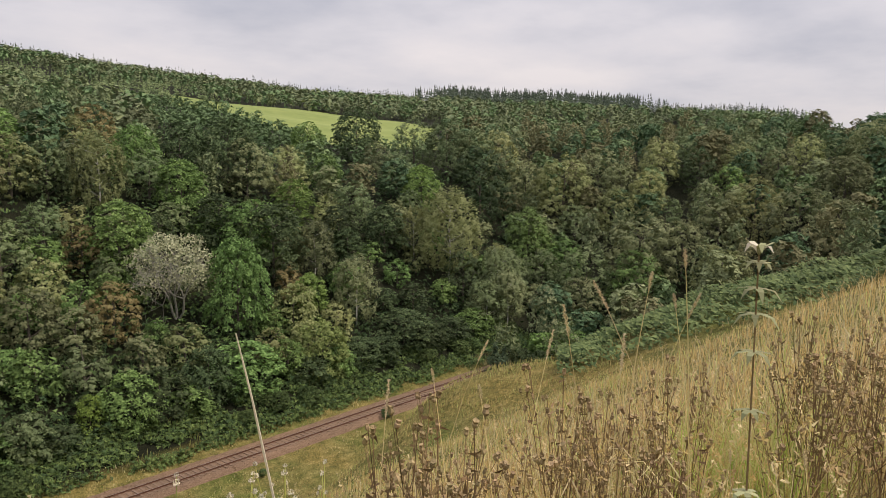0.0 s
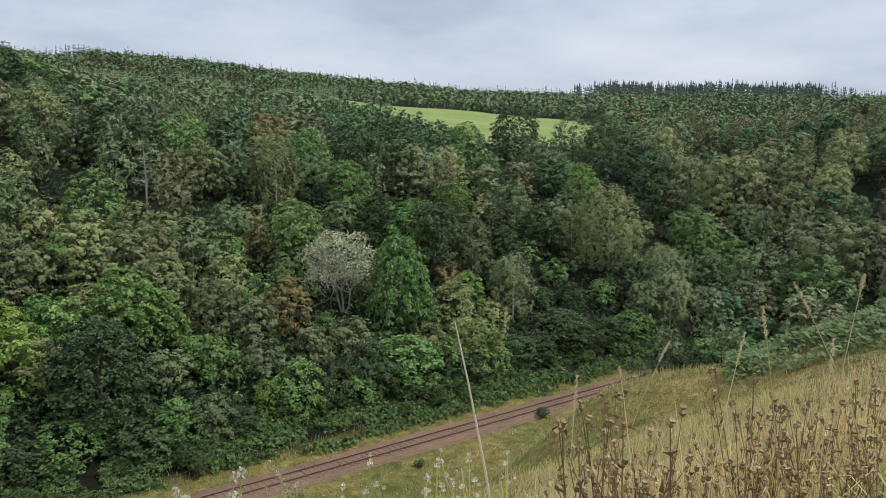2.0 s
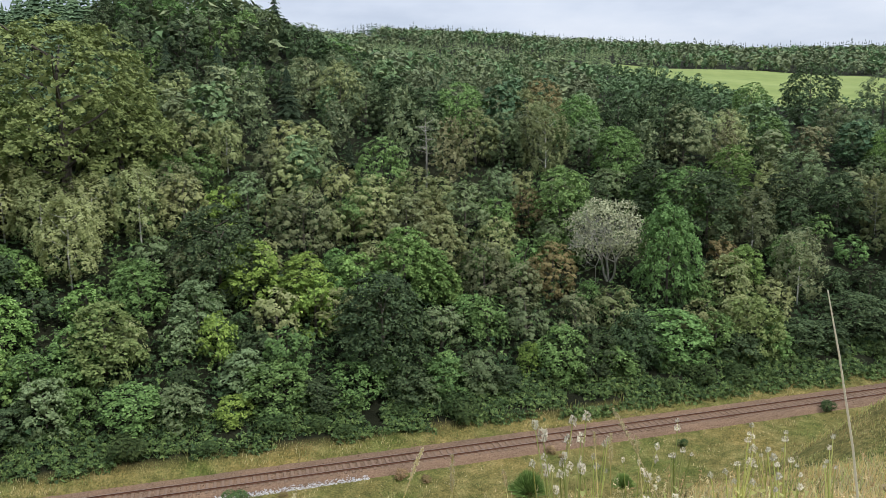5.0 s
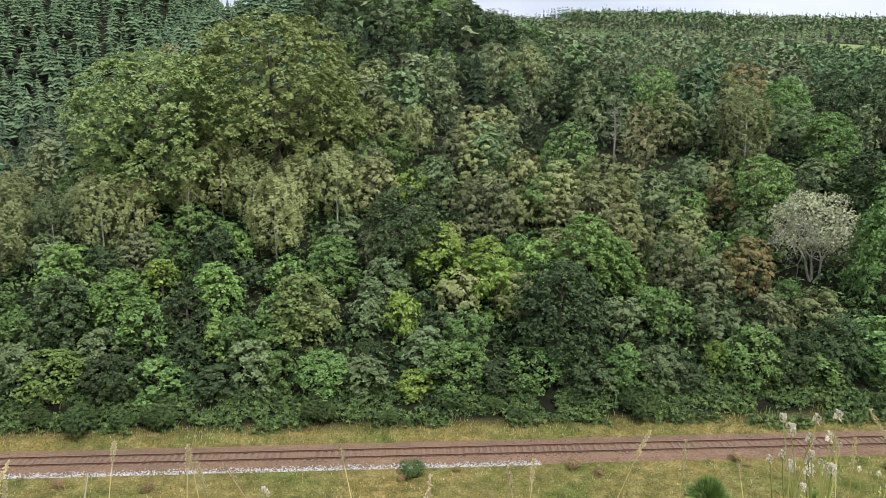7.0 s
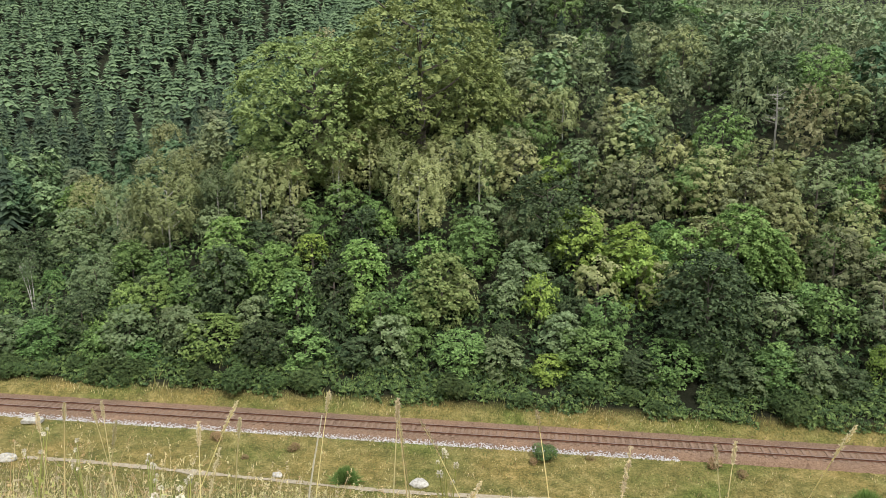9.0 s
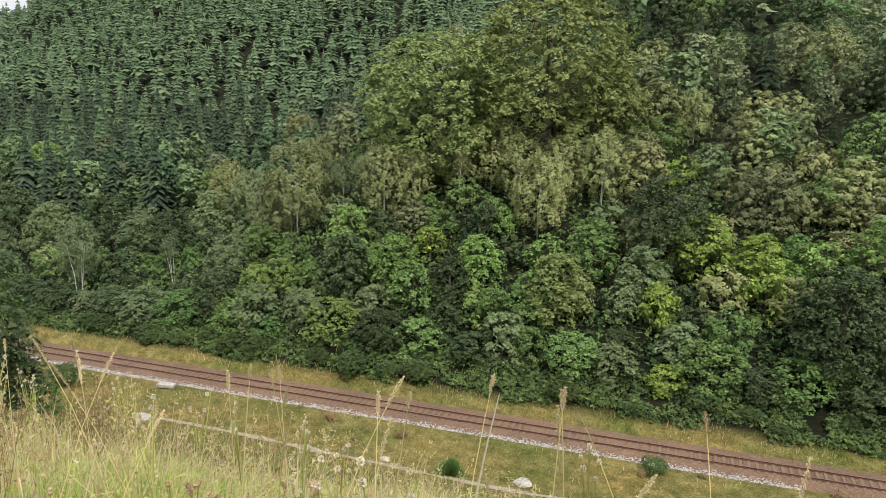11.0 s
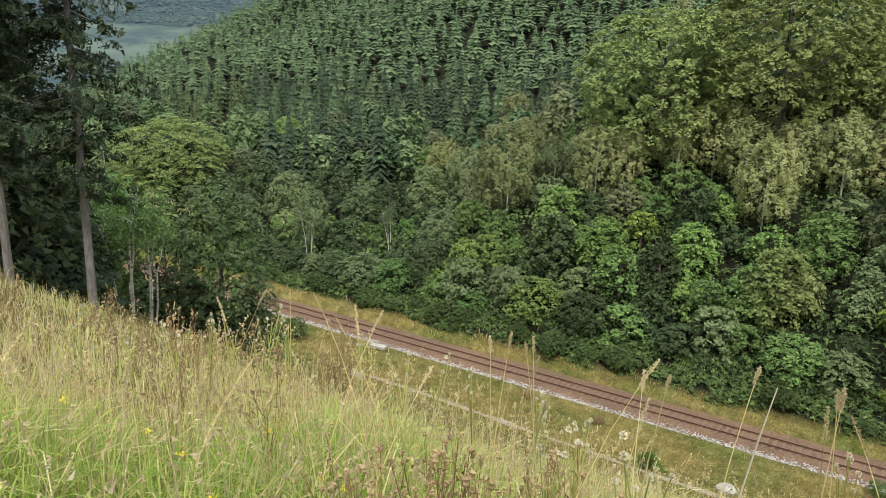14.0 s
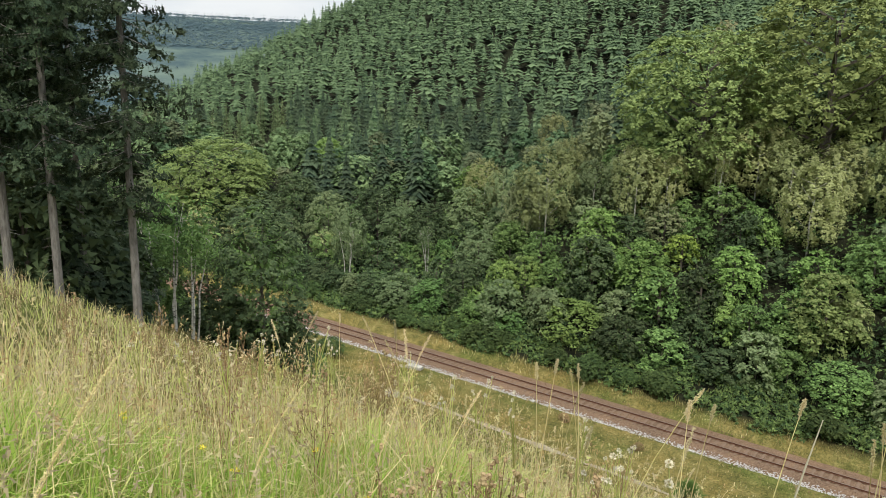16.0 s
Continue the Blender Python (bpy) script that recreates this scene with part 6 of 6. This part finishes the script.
blades("bank_grass", 6000, 212, fan(12, 44, a0=-64, a1=-36), 0.2, 0.5, 0.018, M["gold"], "dry brown grass on the brow of the bank", bend=0.6)
blades("bank_grass", 15000, 133, fan(5.0, 22.0, power=0.85, keep=lambda x, y, rng: rng.random(len(x)) < np.where(x > 0.5, 0.45, 1.0)), 0.3, 0.75, 0.016, M["tuft"], "rough yellowing grass further along the bank", bend=0.7)
blades("meadow_grass", 12000, 196, fan(1.4, 7.0, a0=-84, a1=-20), 0.35, 0.85, 0.006, M["gold"], "golden dead grass on the bank", bend=0.6)
blades("bank_grass", 12000, 197, fan(5.0, 24.0, a0=-84, a1=-15, power=0.85), 0.3, 0.75, 0.013, M["gold"], "golden grass further along the bank", bend=0.6)
blades("bank_grass", 16000, 134, fan(5.0, 22.0, power=0.85, keep=right_straw), 0.35, 0.9, 0.013, M["straw"], "bleached grass stalks further along the bank", bend=0.6)
blades("bank_grass", 17000, 135, fan(20.0, 66.0, power=0.75, keep=lambda x, y, rng: y < 57.5), 0.12, 0.36, 0.06, M["verge"], "short tussock grass on the slope and verge", bend=0.7)
blades("bank_grass", 5000, 136, fan(20.0, 66.0, power=0.75, keep=lambda x, y, rng: y < 57.5), 0.1, 0.3, 0.06, M["tuft"], "pale tussock grass on the slope and verge", bend=0.7)


seeding_stems(1500, 191, fan(1.5, 6.5, keep=right_straw), M["straw"], "nodding pale grass seed heads on the bank")
seeding_stems(1300, 192, fan(1.8, 7.0, keep=lambda x, y, rng: (x > 0) | (np.hypot(x, y) > 3.6)), M["russet"], "brownish grass seed heads on the bank")
blades("meadow_grass", 2200, 203, fan(1.5, 3.4, a0=-70, a1=-36), 0.45, 0.9, 0.007, M["tuft"], "yellow-green grass among the dead weeds", bend=0.6)
seeding_stems(600, 198, fan(1.6, 4.2, a0=-76, a1=-38), M["gold"], "golden-brown grass seed heads among the dead weeds")
blades("meadow_grass", 2600, 201, fan(1.5, 5.5, a0=-77, a1=-67), 0.4, 0.85, 0.008, M["tuft"], "yellow-green grass between the dead weeds", bend=0.6)
blades("meadow_grass", 1300, 199, fan(1.5, 4.5, a0=-77, a1=-68), 0.4, 0.8, 0.008, M["grass"], "fresh green grass between the dead weeds", bend=0.6)
blades("meadow_grass", 1100, 200, fan(1.3, 2.3, a0=-84, a1=-73), 0.5, 0.85, 0.009, M["tuft"], "long pale green grass blades on the bank", bend=0.8)
seeding_stems(420, 214, fan(1.8, 5.5, a0=15, a1=84), M["ear"], "ripe pale grass ears standing over the green grass", 0.032, 0.34)
seeding_stems(450, 215, fan(3.0, 6.8, a0=8, a1=72), M["straw"], "pale straw grass seed heads along the crest of the bank", 0.03, 0.32)
seeding_stems(900, 193, fan(6.0, 12.0), M["straw"], "pale grass seed heads further along the bank")


def strip(x0, x1, y0, y1, bare=-9.0, turn=0.0):
    """Places in a strip along the line; above a bareness of -9 they gather in patches."""
    def place(rng, n):
        x, y = rng.uniform(x0, x1, n), rng.uniform(y0, y1, n)
        wave = np.sin(x * 0.9 + 2.3 * np.sin(y * 0.8 + turn)) + np.sin(x * 0.37 - y * 1.3 + turn) + np.sin(x * 2.1 + y * 2.7 + 3 * turn) * 0.7
        keep = wave > bare
        return x[keep], y[keep]
    return place


blades("verge_grass", 9000, 137, strip(-110, 92, 49.5, 59.7), 0.15, 0.4, 0.09, M["verge"], "tufted yellow grass on the verge", bend=0.6)
blades("verge_grass", 4500, 138, strip(-110, 92, 65.3, 67.4), 0.12, 0.4, 0.06, M["verge"], "dull grass along the far side of the track", bend=0.6)
blades("verge_grass", 5000, 209, strip(-110, 92, 65.4, 67.1), 0.25, 0.55, 0.05, M["verge"], "rough dry grass along the foot of the bank", bend=0.6)
blades("verge_grass", 4000, 216, strip(-110, 92, 65.4, 67.3, 0.0, 5.0), 0.2, 0.55, 0.06, M["syc"], "green tufts along the foot of the bank", bend=0.7)
blades("verge_grass", 7000, 210, strip(-110, 92, 49.0, 59.6, 0.7, 1.0), 0.2, 0.5, 0.05, M["straw"], "bleached tufts on the verge", bend=0.6)
blades("verge_grass", 2600, 194, lambda rng, n: (lambda x, y: (x[np.sin(x * 0.23) + np.sin(x * 0.61 + 1) > 0.3], y[np.sin(x * 0.23) + np.sin(x * 0.61 + 1) > 0.3]))(rng.uniform(-110, 92, n), rng.uniform(65.3, 67.4, n)), 0.3, 0.7, 0.06, M["straw"], "patches of golden dead grass beyond the track", bend=0.6)
blades("verge_grass", 3200, 206, lambda rng, n: (lambda x, y: (x[np.sin(x * 0.31 + 2) + np.sin(x * 0.83) + np.sin(y * 1.9) > 0.7], y[np.sin(x * 0.31 + 2) + np.sin(x * 0.83) + np.sin(y * 1.9) > 0.7]))(rng.uniform(-110, 92, n), rng.uniform(66.4, 70.4, n)), 0.7, 1.2, 0.06, M["tuft"], "yellowing grass among the brambles", bend=0.6)
blades("verge_grass", 9000, 213, strip(-110, 92, 48.5, 59.6, 0.9, 4.0), 0.2, 0.5, 0.05, M["syc"], "dark green tufts on the verge", bend=0.7)
blades("verge_grass", 9000, 195, strip(-110, 92, 48.5, 59.6, 0.6, 2.2), 0.12, 0.35, 0.08, M["russet"], "brown withered tufts on the verge", bend=0.6)


# ---- stems and weeds close to the eye ----
# tall stems and weeds near the eye: x, y, height
STEMS = {
    "stalk": [(0.83, 1.27, 1.77), (-1.27, 1.47, 1.58), (-2.25, 0.23, 1.26)],
    "foxtail": [(2.94, 2.22, 1.5), (1.76, 1.76, 1.46), (2.42, 1.34, 1.62), (2.18, 1.32, 1.55), (2.09, 1.04, 1.38), (2.76, 1.06, 1.43), (2.65, 1.65, 1.47), (-0.54, 1.68, 1.51), (0.17, 1.87, 1.54), (0.14, 2.08, 1.58), (0.58, 1.72, 1.6), (-1.69, 1.91, 1.55), (-2.16, 1.99, 1.41), (-1.64, 1.68, 1.43), (-2.84, 1.9, 1.37), (-3.09, 1.95, 1.38), (-1.31, 1.46, 1.39), (-0.89, 1.43, 1.44), (-3.54, 1.9, 1.31), (-3.32, 1.98, 1.35), (-2.85, 1.74, 1.36), (-3.53, 1.61, 1.22), (-3.51, 0.55, 1.11), (-2.56, 0.84, 1.07), (-2.34, 1.56, 1.27), (-1.91, 1.55, 1.32), (-2.9, 1.68, 1.29), (-1.2, 1.96, 1.55), (-1.14, 2.0, 1.54), (0.77, 2.06, 1.52)],
    "timothy": [(1.94, 1.72, 1.45), (2.39, 0.98, 1.61), (2.34, 1.07, 1.57), (2.36, 1.0, 1.47), (1.81, 1.4, 1.35), (-1.38, 1.86, 1.62), (-0.36, 1.59, 1.52), (-0.27, 1.77, 1.52), (-2.15, 1.91, 1.48), (-2.17, 1.89, 1.45), (-1.6, 1.73, 1.52), (-3.46, 1.97, 1.33), (-2.14, 1.73, 1.48), (-2.2, 1.69, 1.44), (-1.61, 1.52, 1.52), (-3.03, 0.95, 1.11), (-1.15, 1.75, 1.62), (-1.17, 1.81, 1.61), (-0.78, 1.84, 1.6), (0.72, 2.08, 1.54), (0.74, 1.86, 1.5), (0.32, 1.87, 1.47)],
}
WEEDS = [(1.89, 1.77, 1.45), (1.79, 1.57, 1.37), (2.12, 1.78, 1.37), (1.62, 1.59, 1.38), (1.94, 1.49, 1.23), (2.58, 1.65, 1.27), (2.81, 1.68, 1.29), (2.6, 1.45, 1.22), (2.92, 1.49, 1.19), (2.59, 1.22, 1.13), (3.1, 1.36, 1.16), (2.95, 1.21, 1.14), (2.49, 0.96, 1.05), (2.3, 1.14, 1.14), (2.17, 0.92, 1.04), (3.42, 0.93, 1.17), (3.83, 0.94, 1.13), (3.46, 0.76, 1.12), (4.07, 0.79, 1.03), (3.7, 0.63, 1.07), (3.04, 0.71, 1.06), (2.96, 0.58, 1.0), (2.88, 0.48, 0.97), (2.62, 0.66, 1.02), (1.84, 1.13, 1.16)]
WEEDS += [(1.64, 1.49, 1.36), (1.51, 1.16, 1.29), (-2.45, 1.75, 0.98), (-2.14, 2.05, 1.06), (-2.38, 2.25, 1.04), (-2.25, 1.66, 1.03), (-2.05, 2.21, 1.1), (-2.27, 1.51, 1.09), (-2.19, 1.21, 1.07), (-2.6, 1.47, 0.92), (-1.97, 1.25, 1.16), (-2.18, 1.1, 1.06), (-4.26, 1.8, 0.92), (-3.76, 2.09, 1.01)]
PALE_FLOWERS = [(-4.22, 1.6, 1.03), (-4.31, 2.11, 1.06), (-4.36, 2.35, 1.07), (-4.12, 2.35, 1.15), (-4.57, 2.08, 0.99), (-4.51, 1.5, 1.02), (-3.27, 2.92, 1.2), (-3.06, 3.03, 1.19), (-2.1, 2.26, 1.26), (-2.47, 2.59, 1.2), (-1.16, 2.61, 1.4), (0.47, 1.77, 1.59), (0.43, 1.58, 1.57), (0.46, 1.87, 1.56), (1.54, 2.14, 1.25), (1.18, 1.92, 1.3), (0.9, 1.87, 1.37), (1.82, 2.54, 1.21), (1.84, 2.42, 1.21), (1.79, 2.2, 1.15), (1.72, 2.6, 1.24), (-2.85, 2.11, 1.17), (-2.05, 1.87, 1.22), (-1.63, 1.44, 1.32), (1.04, 2.67, 1.51), (1.07, 2.44, 1.44), (1.44, 2.69, 1.41)]


def grass_stem(style, seed):
    """One tall stem, 1 m high, with its seed head; built once a style."""
    rng = np.random.default_rng(seed)
    root = new("grass_stem")
    bend = {"stalk": 0.10, "timothy": 0.08, "foxtail": 0.25, "plume": 0.3}[style]
    pts = [(bend * f ** 2.2, 0, f) for f in (0, 0.3, 0.6, 0.8, 0.92, 1.0)]
    b = Bag()
    b.tube(pts, [0.0016, 0.0015, 0.0013, 0.0011, 0.0009, 0.0005] if style != "stalk" else [0.0020, 0.0020, 0.0019, 0.0017, 0.0014, 0.0008], 4)
    for f, l in ((0.25, 0.3), (0.45, 0.24)):
        a = rng.uniform(0, 6.3)
        p = np.array([bend * f ** 2.2, 0, f])
        d = np.array([math.cos(a), math.sin(a), 0])
        s = np.array([-d[1], d[0], 0]) * 0.0022
        b.add([p - s, p + s, p + d * l * 0.5 + np.array([0, 0, l * 0.5]) + s, p + d * l * 0.5 + np.array([0, 0, l * 0.5]) - s, p + d * l + np.array([0, 0, l * 0.35])], [(0, 1, 2, 3), (3, 2, 4)])
    st = new("stem", b.mesh("stem", M["fluff" if style == "stalk" else "straw"])); st.parent = root
    if style != "stalk":
        h = Bag()
        l0 = {"timothy": 0.96, "foxtail": 0.92, "plume": 0.55}[style]
        n = 110 if style != "plume" else 480
        f = rng.uniform(l0, 1.0, n)
        c = np.stack([bend * f ** 2.2, 0 * f, f], 1)
        r = 0.003 if style == "timothy" else 0.0034 if style == "foxtail" else 0.003
        d = unit(rng.normal(size=(n, 3)))
        d[:, 2] = np.abs(d[:, 2]) + 0.4
        c = c + d * r * (np.sin((f - l0) / (1 - l0) * 3.0)[:, None] * 0.8 + 0.25)
        h.add(*sprays(rng, c, np.cross(d, [0.3, 0.5, 1]), 0.0075 if style == "timothy" else 0.009 if style == "foxtail" else 0.009, 0.3))
        hd = new("seed_head", h.mesh("seed_head", M["straw" if style == "plume" else "ear"])); hd.parent = root
    return tagged(root, {"stalk": "bare bleached grass stalk rising from the bank", "timothy": "tall grass stem with a compact pale seed head", "foxtail": "arching grass stem with a loose seed head", "plume": "thick pale grass plume bending over the bank"}[style], "grass stem", "tall grass stems")


rs = random.Random(140)
STEMS["plume"] = [STEMS["stalk"].pop(), (-3.0, 1.35, 1.05)]
for style, rows in STEMS.items():
    first = grass_stem(style, 141)
    spots_ = []
    for x, y, h in rows:
        turn = rs.uniform(0, 6.3) if style in ("timothy", "foxtail") else (2.29 if x > 0 else 0.66)
        off = {"stalk": 0.10, "timothy": 0.08, "foxtail": 0.25, "plume": 0.3}[style] * h
        bx, by = x - off * math.cos(turn), y - off * math.sin(turn)
        spots_.append((bx, by, turn, h, h + gz(x, y) - gz(bx, by)))
    for k in range({"stalk": 0, "timothy": 45, "foxtail": 85, "plume": 0}[style]):
        a, D = radians(rs.uniform(-80, 82)), rs.uniform(2.0, 6.5)
        h = rs.uniform(0.7, 1.0)
        spots_.append((-0.5 - D * math.sin(a), -0.2 + D * math.cos(a), rs.uniform(0, 6.3), h, h))
    for k, (x, y, turn, w, h) in enumerate(reversed(spots_)):
        m = Matrix.LocRotScale((x, y, gz(x, y) - 0.02), Euler((0, 0, turn)), (w, w, h))
        if k < len(spots_) - 1:
            copy_thing(first, m)
        else:
            first.matrix_world = m


def dry_weed(seed, branches):
    """A dead knapweed-like plant, 1 m high: forked stems, curled leaves, and knots of shaggy heads."""
    rng = np.random.default_rng(seed)
    root = tagged(new("dried_weed"), "dead brown weed with dry shaggy seed heads", "weed", "dried weeds on the bank")
    b, tips = Bag(), []
    b.tube([(0, 0, -0.03), (0.012, 0.01, 0.3), (0.0, 0.01, 0.6)], [0.0034, 0.003, 0.0022], 5)
    # forked stems that spread like a candelabrum, each with two or three heads
    for k in range(branches):
        a, z = k * 2.4 + rng.normal() * 0.3, rng.uniform(0.12, 0.58)
        l = rng.uniform(0.05, 0.19)
        e = np.array([math.cos(a) * l, math.sin(a) * l, rng.uniform(0.70, 1.0) - l * 0.5])
        m = np.array([e[0] * 0.55, e[1] * 0.55, z + (e[2] - z) * 0.4]) + rng.normal(size=3) * 0.012
        b.tube([(0, 0, z), m, e], [0.0019, 0.0016, 0.0012], 4)
        tips.append(e)
        for _ in range(rng.integers(1, 3)):
            f = e + rng.normal(size=3) * np.array([0.022, 0.022, 0.02]) + np.array([0, 0, -0.012])
            b.tube([m * 0.4 + e * 0.6, f], [0.0012, 0.0009], 3)
            tips.append(f)
        n = 6
        g = rng.random((n, 1))
        c = m * (1 - g) + e * g + rng.normal(size=(n, 3)) * 0.009
        b.add(*sprays(rng, c, rng.normal(size=(n, 3)), 0.034, 0.28))
    st = new("stem", b.mesh("stem", M["deadweed"])); st.parent = root
    kinds = []
    for v in range(3):
        h = Bag()
        ring = [(0.0015, -0.004), (0.0062, 0.0), (0.0088, 0.006), (0.0082, 0.011), (0.0062, 0.014), (0.0095, 0.021), (0.003, 0.017)]
        h.tube([(0, 0, z) for _, z in ring], [r * rng.uniform(0.85, 1.15) for r, _ in ring], 5)
        h.v = [[q * (1 + rng.normal() * 0.1) for q in p] for p in h.v]
        kinds.append(h.mesh("seed_head", M["seedhead"]))
    for k, e in enumerate(tips):
        o = new("seed_head", kinds[k % 3]); o.parent = root
        o.matrix_basis = Matrix.LocRotScale(tuple(e), Euler((rng.uniform(-0.5, 0.5), rng.uniform(-0.5, 0.5), rng.uniform(0, 6))), [rng.uniform(0.55, 1.0)] * 3)
    return root


def pale_flower(seed):
    """A ragwort gone to fluff, 1 m high, pale tufts on forked stalks."""
    rng = np.random.default_rng(seed)
    root = tagged(new("seeding_ragwort"), "green weed with fluffy off-white seed tufts", "weed", "seeding weeds on the bank")
    b, tips = Bag(), []
    b.tube([(0, 0, -0.03), (0.01, 0.0, 0.4), (0, 0.01, 0.8)], [0.003, 0.0026, 0.002], 5)
    for k in range(6):
        a, l = rng.uniform(0, 6.3), rng.uniform(0.02, 0.08)
        z = rng.uniform(0.55, 0.8)
        e = np.array([math.cos(a) * l, math.sin(a) * l, rng.uniform(0.86, 1.0)])
        b.tube([(0, 0, z), e], [0.0022, 0.0015], 4)
        tips.append(e)
    p = np.column_stack([rng.normal(size=60) * 0.05, rng.normal(size=60) * 0.05, rng.uniform(0.1, 0.8, 60)])
    b.add(*sprays(rng, p, rng.normal(size=(60, 3)), 0.035, 0.4))
    st = new("stem", b.mesh("stem", M["tuft"])); st.parent = root
    h = Bag()
    q = unit(rng.normal(size=(30, 3))) * 0.0075
    h.add(*sprays(rng, q, rng.normal(size=(30, 3)), 0.009, 0.6))
    me = h.mesh("tuft", M["fluff"])
    for e in tips:
        o = new("tuft", me); o.parent = root
        o.matrix_basis = Matrix.LocRotScale(tuple(e), None, [rng.uniform(0.7, 1.3)] * 3)
    return root


def sow(makers, rows, seed):
    rng = random.Random(seed)
    last = len(rows) - len(makers)
    for k, (x, y, h) in enumerate(rows):
        src = makers[k % len(makers)]
        m = Matrix.LocRotScale((x, y, gz(x, y)), Euler((rng.uniform(-0.06, 0.06), rng.uniform(-0.06, 0.06), rng.uniform(0, 6.3))), (min(h, 1.25), min(h, 1.25), h))
        if k < last:
            copy_thing(src, m)
        else:
            src.matrix_world = m


def thicken(rows, times, reach, seed):
    rng = random.Random(seed)
    out = [(x + rng.gauss(0, reach), y + rng.gauss(0, reach), max(0.5, h * rng.uniform(0.75, 0.98))) for x, y, h in rows for _ in range(times)]
    return [p for p in out if math.hypot(p[0] + 0.3, p[1]) > 1.5]


def in_gap(x, y):
    # a grassy gap between the two stands of weeds
    return x > 0 and 69.8 < math.degrees(math.atan2(x, y)) < 75.0


for k in range(26):
    a, D = radians(rs.uniform(40, 56)), rs.uniform(5.0, 8.5)
    (WEEDS if k % 2 else PALE_FLOWERS).append((-0.9 - D * math.sin(a), -0.4 + D * math.cos(a), rs.uniform(0.75, 1.05)))
WEEDS = [w for w in WEEDS if not in_gap(w[0], w[1])]
WEEDS += [w for w in thicken([w for w in WEEDS if w[0] > 2.8 and w[1] < 1.0], 1, 0.25, 154) if not in_gap(w[0], w[1])]
for k in range(20):
    a, D = radians(rs.uniform(54, 72)), rs.uniform(6.5, 11.5)
    WEEDS.append((-0.9 - D * math.sin(a), -0.4 + D * math.cos(a), rs.uniform(0.8, 1.15)))
sow([dry_weed(150 + k, 8 + 2 * k) for k in range(4)], WEEDS, 151)
sow([pale_flower(160 + k) for k in range(2)], PALE_FLOWERS, 161)


def thistle(x, y, h):
    """A tall weed with whorls of narrow drooping leaves and a leafy star on top."""
    root = tagged(new("thistle_plant"), "tall green thistle with drooping pointed leaves", "weed")
    b = Bag()
    b.tube([(0, 0, -0.03), (0.008, 0, 0.5), (0, 0, 0.985)], [0.0016, 0.0014, 0.001], 5)
    st = new("stem", b.mesh("stem", M["deadweed"])); st.parent = root
    up = np.array([0, 0, 1.0])
    for w, f in enumerate((0.985, 0.972, 0.945, 0.915, 0.87, 0.80, 0.70)):
        for k in range(7 if w < 2 else 6):
            a, l = k * (6.283 / (7 if w < 2 else 6)) + w * 0.8, (0.020 if w < 2 else 0.026 if w < 5 else 0.02) * (1 + 0.15 * math.sin(k * 2.3 + w))
            rise = 0.75 if w == 0 else 0.35 if w == 1 else 0.1
            d = np.array([math.cos(a), math.sin(a), 0])
            side = np.array([-d[1], d[0], 0]) * 0.0042
            p = np.array([0, 0, f])
            m1, m2, e = p + d * l * 0.3 + up * l * rise * 0.6, p + d * l * 0.7 + up * l * (rise - 0.12), p + d * l * 1.05 + up * l * (rise - 0.6)
            lb = Bag()
            lb.add([p - side * 0.3, p + side * 0.3, m1 + side, m1 - side, m2 + side * 0.8, m2 - side * 0.8, e], [(0, 1, 2, 3), (3, 2, 4, 5), (5, 4, 6)])
            o = new("leaf", lb.mesh("leaf", M["fluff" if w == 0 and k % 2 else "thistle"])); o.parent = root
    root.matrix_world = Matrix.LocRotScale((x, y, gz(x, y)), None, (h, h, h))


thistle(1.325, 0.41, 1.53)


def yellow_flowers():
    rng = np.random.default_rng(180)
    for k in range(14):
        a, D = radians(rng.uniform(45, 72)), rng.uniform(2.2, 4.2)
        x, y = -0.8 - D * math.sin(a), -0.3 + D * math.cos(a)
        h = rng.uniform(0.35, 0.6)
        root = tagged(new("yellow_flower"), "small yellow wild flower among the grass", "flower", "yellow flowers in the grass")
        b = Bag(); b.tube([(0, 0, 0), (0.02, 0, h)], [0.002, 0.0015], 4)
        st = new("stem", b.mesh("stem", M["grass"])); st.parent = root
        p = Bag()
        q = rng.normal(size=(14, 3)) * np.array([0.01, 0.01, 0.004]) + np.array([0.02, 0, h])
        p.add(*sprays(rng, q, rng.normal(size=(14, 3)) * 0.4 + np.array([0, 0, 1]), 0.011))
        o = new("petals", p.mesh("petals", M["yellow"])); o.parent = root
        root.location = (x, y, gz(x, y))


yellow_flowers()
